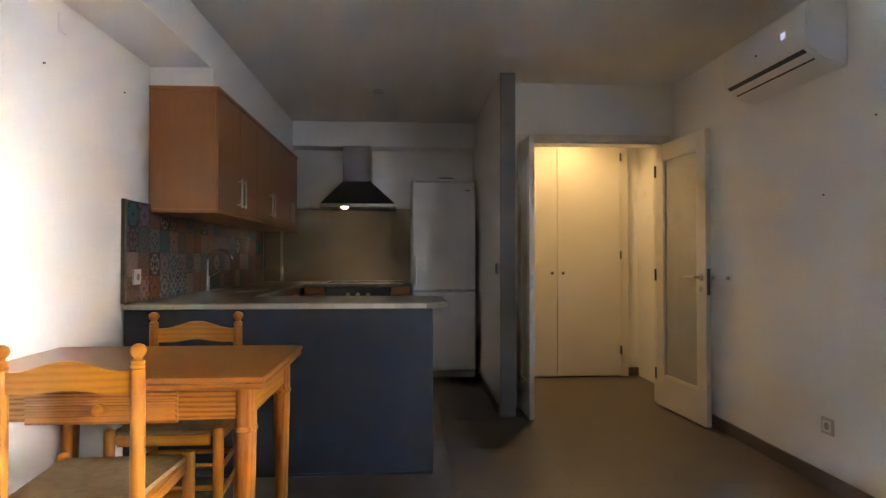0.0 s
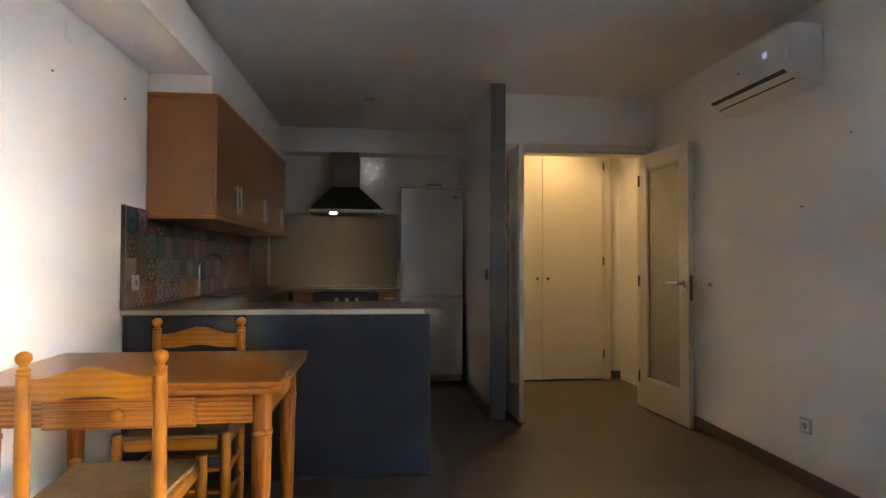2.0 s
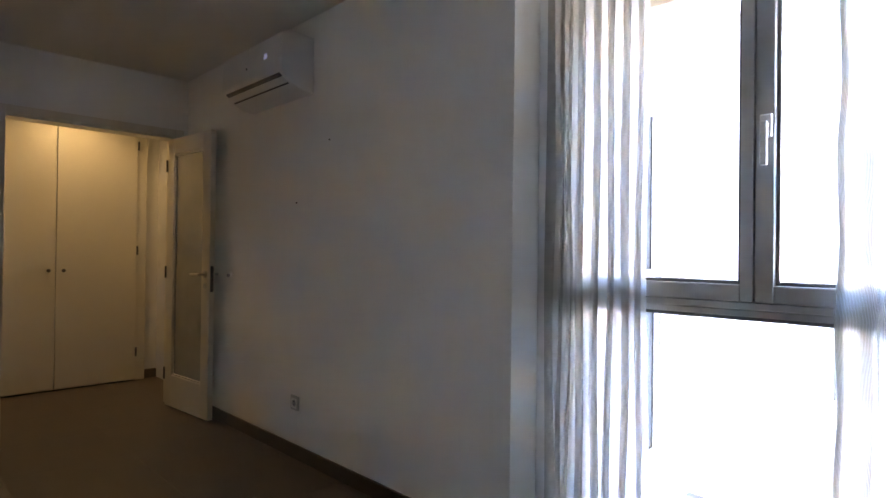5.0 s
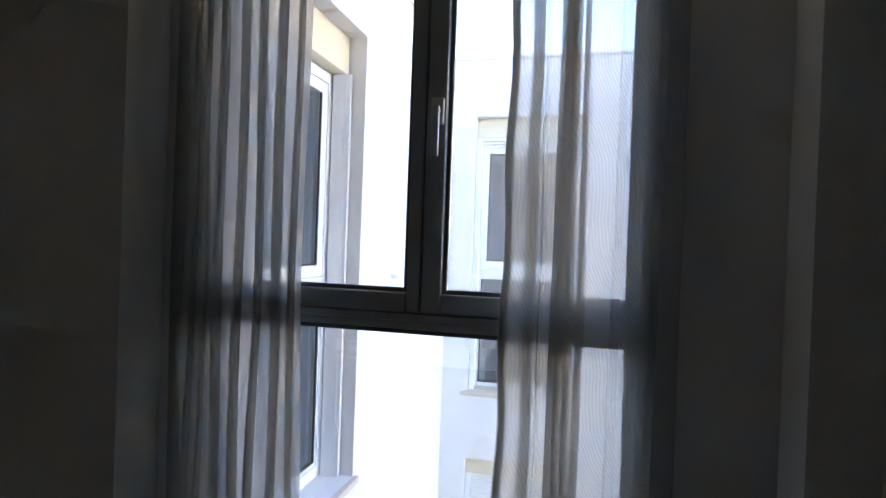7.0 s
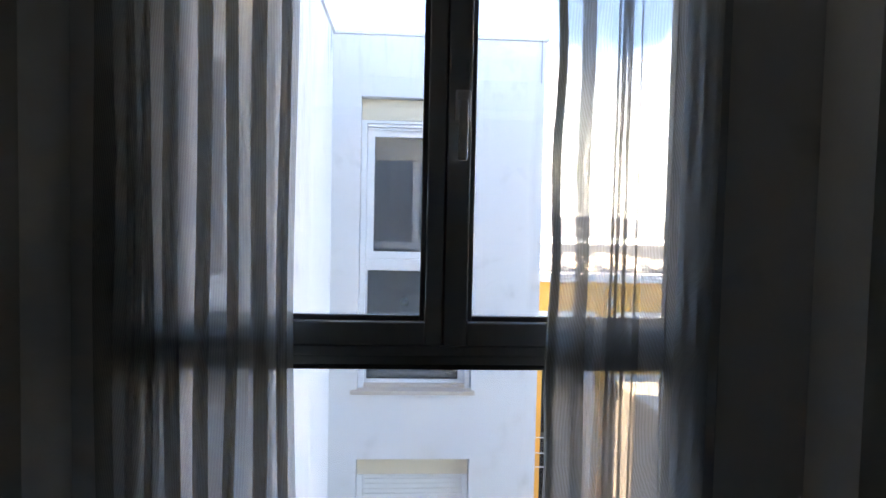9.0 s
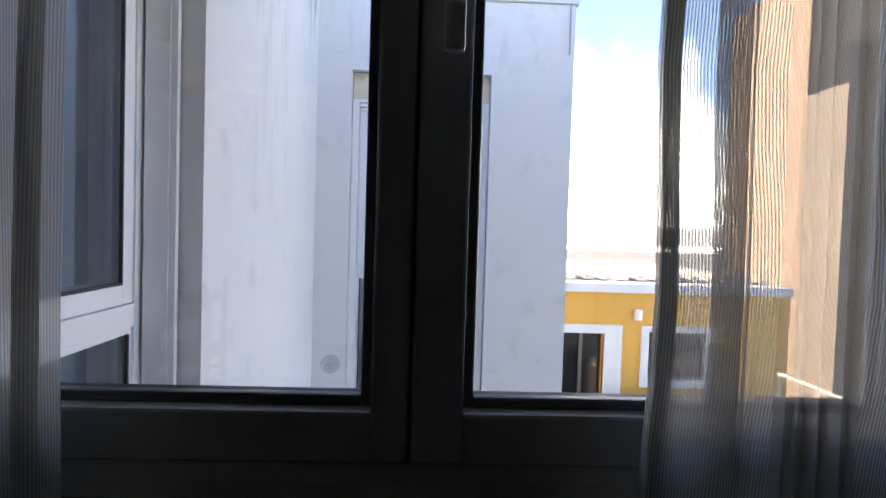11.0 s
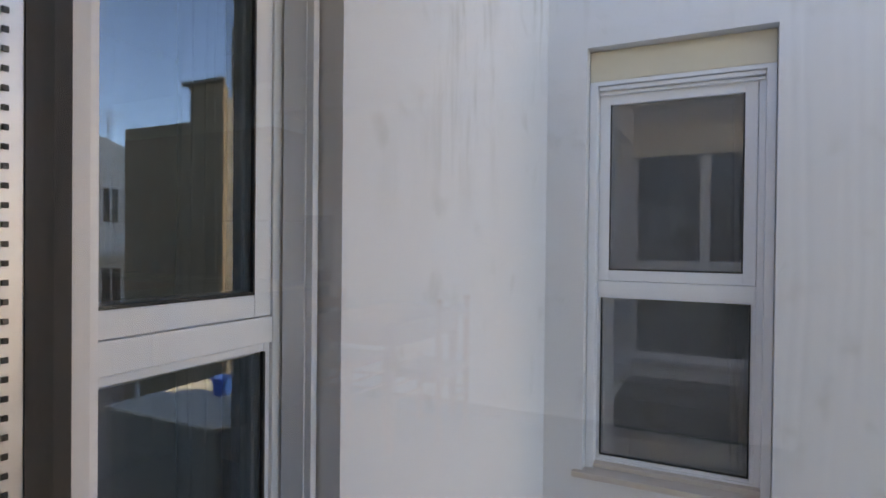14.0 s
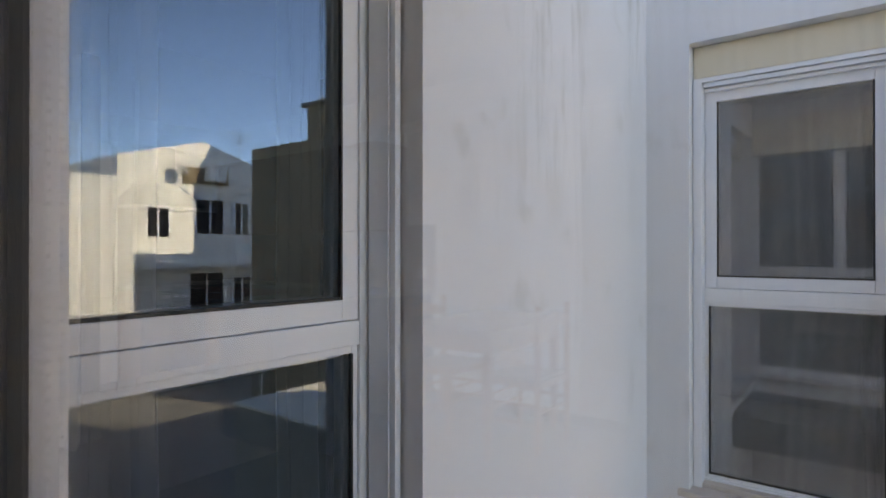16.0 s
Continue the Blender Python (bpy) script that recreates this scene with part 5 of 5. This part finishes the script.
for z, w in ((6.2, 0.6), (6.0, 0.45), (5.8, 0.3)):
    cyl(bm, (16.3 - w, GY - 1, z), (16.3 + w, GY - 1, z), 0.018)
tagged(part("roof_aerial", bm, DARKMETAL), "tall television aerial on the gabled house's roof", "aerial")
bh = thing("brown_gable", "unpainted brown rendered party wall, stepped at the top", "building")
BY = -10.0


def prism(name, outline, z0, z1, mat, parent, label=""):
    bm = bmesh.new()
    f = bm.faces.new([bm.verts.new((x, y, z0)) for x, y in outline])
    r = bmesh.ops.extrude_face_region(bm, geom=[f])
    bmesh.ops.translate(bm, verts=[v for v in r["geom"] if isinstance(v, bmesh.types.BMVert)], vec=(0, 0, z1 - z0))
    return part(name, bm, mat, parent, label)


prism("wall", [(9.5, -8.2), (9.5, -6.42), (10.2, -6.42), (10.2, -8.2)], -3.2, 3.47, BROWN, bh)
prism("wall", [(9.5, -6.418), (9.5, -5.6), (10.2, -6.25), (10.2, -6.418)], -3.2, 4.10, BROWN, bh)
prism("coping", [(9.42, -6.55), (9.42, -5.52), (10.2, -6.23), (10.2, -6.55)], 4.102, 4.16, CONCRETE, bh)
rear = thing("rear_house", "tan rendered house with a shade-grey wall behind the brown party wall", "house")
# lower wall coloured grey in place of the shade on it
prism("wall", [(13.0, -9.3), (15.89, -9.3), (15.89, -10.2), (13.0, -10.2)], -3.2, 5.0, CONCRETE, rear, "wall in a grey that holds its shade")
prism("upper_block", [(15.9, -9.3), (19.6, -9.3), (19.6, -12.2), (15.9, -12.2)], -3.2, 8.2, TANWALL, rear, "tall tan rendered block")
block("window", 13.75, 14.15, -9.32, -9.29, 1.9, 3.1, BLACKGLASS, rear, "dark window")
terr = thing("roof_terrace", "sunlit tiled terrace with a grey parapet and a pipe rail", "terrace")
block("parapet", 6.52, 8.6, -4.2, -2.45, -3.2, -0.58, CONCRETE, terr)
block("tiled_top", 6.50, 8.6, -4.22, -2.45, -0.578, -0.55, TERRACE, terr, "cream terrace tiles")
bm = bmesh.new()
pts = [(6.85, -4.12, -0.55), (6.85, -4.12, -0.26), (6.87, -4.12, -0.21), (6.92, -4.12, -0.19), (8.4, -4.12, -0.19), (8.4, -4.12, -0.55)]
for a, b in zip(pts, pts[1:]):
    cyl(bm, a, b, 0.016, seg=10)
part("pipe_rail", bm, WHITEPL, terr, "white pipe rail", True)

bucket = thing("blue_bucket", "small blue plastic bucket on the sunlit terrace", "bucket")
part("tub", turned(bmesh.new(), 7.51, -3.43, [(-0.55, 0.02), (-0.548, 0.10), (-0.36, 0.135), (-0.33, 0.14), (-0.33, 0.128), (-0.53, 0.095)], 20), material("blue_plastic", (0.02, 0.14, 0.55), 0.4, vary=0.1), bucket, "", True)
bm = bmesh.new()
pts = [Vector((7.51 + 0.135 * math.cos(a), -3.43, -0.34 + 0.12 * math.sin(a))) for a in [math.pi * k / 10 for k in range(11)]]
for a, b in zip(pts, pts[1:]):
    cyl(bm, a, b, 0.005, seg=6)
part("handle", bm, STEEL, bucket, "thin wire handle", True)

# the courtyard and its neighbours, set to the flat's own scale and floor level
SITE = Matrix.Translation((0, 0.0295, -0.1153)) @ Matrix.Translation((2.54, 0.245, 1.3)) @ Matrix.Scale(0.9171, 4) @ Matrix.Translation((-2.54, -0.245, -1.3))
OUTDOORS = ("ground", "side_wing", "opposite_wing", "window_2", "window_3", "window_4", "net_curtain", "yellow_house", "washing_line", "gabled_house", "satellite_dish", "roof_aerial", "brown_gable", "rear_house", "roof_terrace", "blue_bucket")
for ob in [o for o in scene.objects if o.parent is None and o.name.split(".")[0] in OUTDOORS]:
    ob.matrix_world = SITE @ ob.matrix_basis

# bright cloud bank low in the east, far off
def cloud_material():
    m = bpy.data.materials.new("sunlit_cloud")
    m.use_nodes = True
    n, l = m.node_tree.nodes, m.node_tree.links
    n.remove(n["Principled BSDF"])
    co, no, sp, mr, ad = n.new("ShaderNodeTexCoord"), n.new("ShaderNodeTexNoise"), n.new("ShaderNodeSeparateXYZ"), n.new("ShaderNodeMapRange"), n.new("ShaderNodeMath")
    no.inputs["Scale"].default_value, no.inputs["Detail"].default_value = 0.006, 8
    l.new(co.outputs["Object"], no.inputs["Vector"])
    l.new(co.outputs["Object"], sp.inputs[0])
    ad.operation = "MULTIPLY_ADD"
    ad.inputs[1].default_value = 260
    l.new(no.outputs[0], ad.inputs[0])
    side, lift = n.new("ShaderNodeMath"), n.new("ShaderNodeMath")
    side.operation, lift.operation = "MULTIPLY_ADD", "MAXIMUM"
    side.inputs[1].default_value, side.inputs[2].default_value = -2.6, -1250
    l.new(sp.outputs["Y"], side.inputs[0])
    l.new(side.outputs[0], lift.inputs[0])
    lift.inputs[1].default_value = 0
    up = n.new("ShaderNodeMath")
    l.new(sp.outputs["Z"], up.inputs[0])
    l.new(lift.outputs[0], up.inputs[1])
    l.new(up.outputs[0], ad.inputs[2])
    mr.inputs["From Min"].default_value, mr.inputs["From Max"].default_value = 300, 480
    l.new(ad.outputs[0], mr.inputs["Value"])
    em, tr, mx = n.new("ShaderNodeEmission"), n.new("ShaderNodeBsdfTransparent"), n.new("ShaderNodeMixShader")
    em.inputs[0].default_value, em.inputs[1].default_value = (0.78, 0.89, 1.0, 1), 2.0
    l.new(mr.outputs[0], mx.inputs[0])
    l.new(em.outputs[0], mx.inputs[1])
    l.new(tr.outputs[0], mx.inputs[2])
    l.new(mx.outputs[0], n["Material Output"].inputs["Surface"])
    return m


bm = bmesh.new()
g = [[bm.verts.new((1150 * math.cos(a), 1150 * math.sin(a), z)) for z in (-60, 200, 420, 720)] for a in [radians(-42 + 8 * k) for k in range(12)]]
for p, q in zip(g, g[1:]):
    for k in range(3):
        bm.faces.new((p[k], p[k + 1], q[k + 1], q[k]))
setting(part("backdrop", bm, cloud_material()), "bright cloud bank low over the horizon", "backdrop")

# ---- floor tiles ----
floor = setting(new("floor"), "taupe porcelain floor tiles with fine joints", "floor")
_ft = mesh_of("floor_tile", bx(bmesh.new(), -0.2996, 0.2996, -0.2996, 0.2996, -0.0115, 0, 0.0004), FLOOR)
for i in range(8):
    for k in range(15):
        t = new("floor_tile", _ft)
        t.location = (-1.16 + 0.6 * i, -2.35 + 0.6 * k, 0)
        t.parent = floor
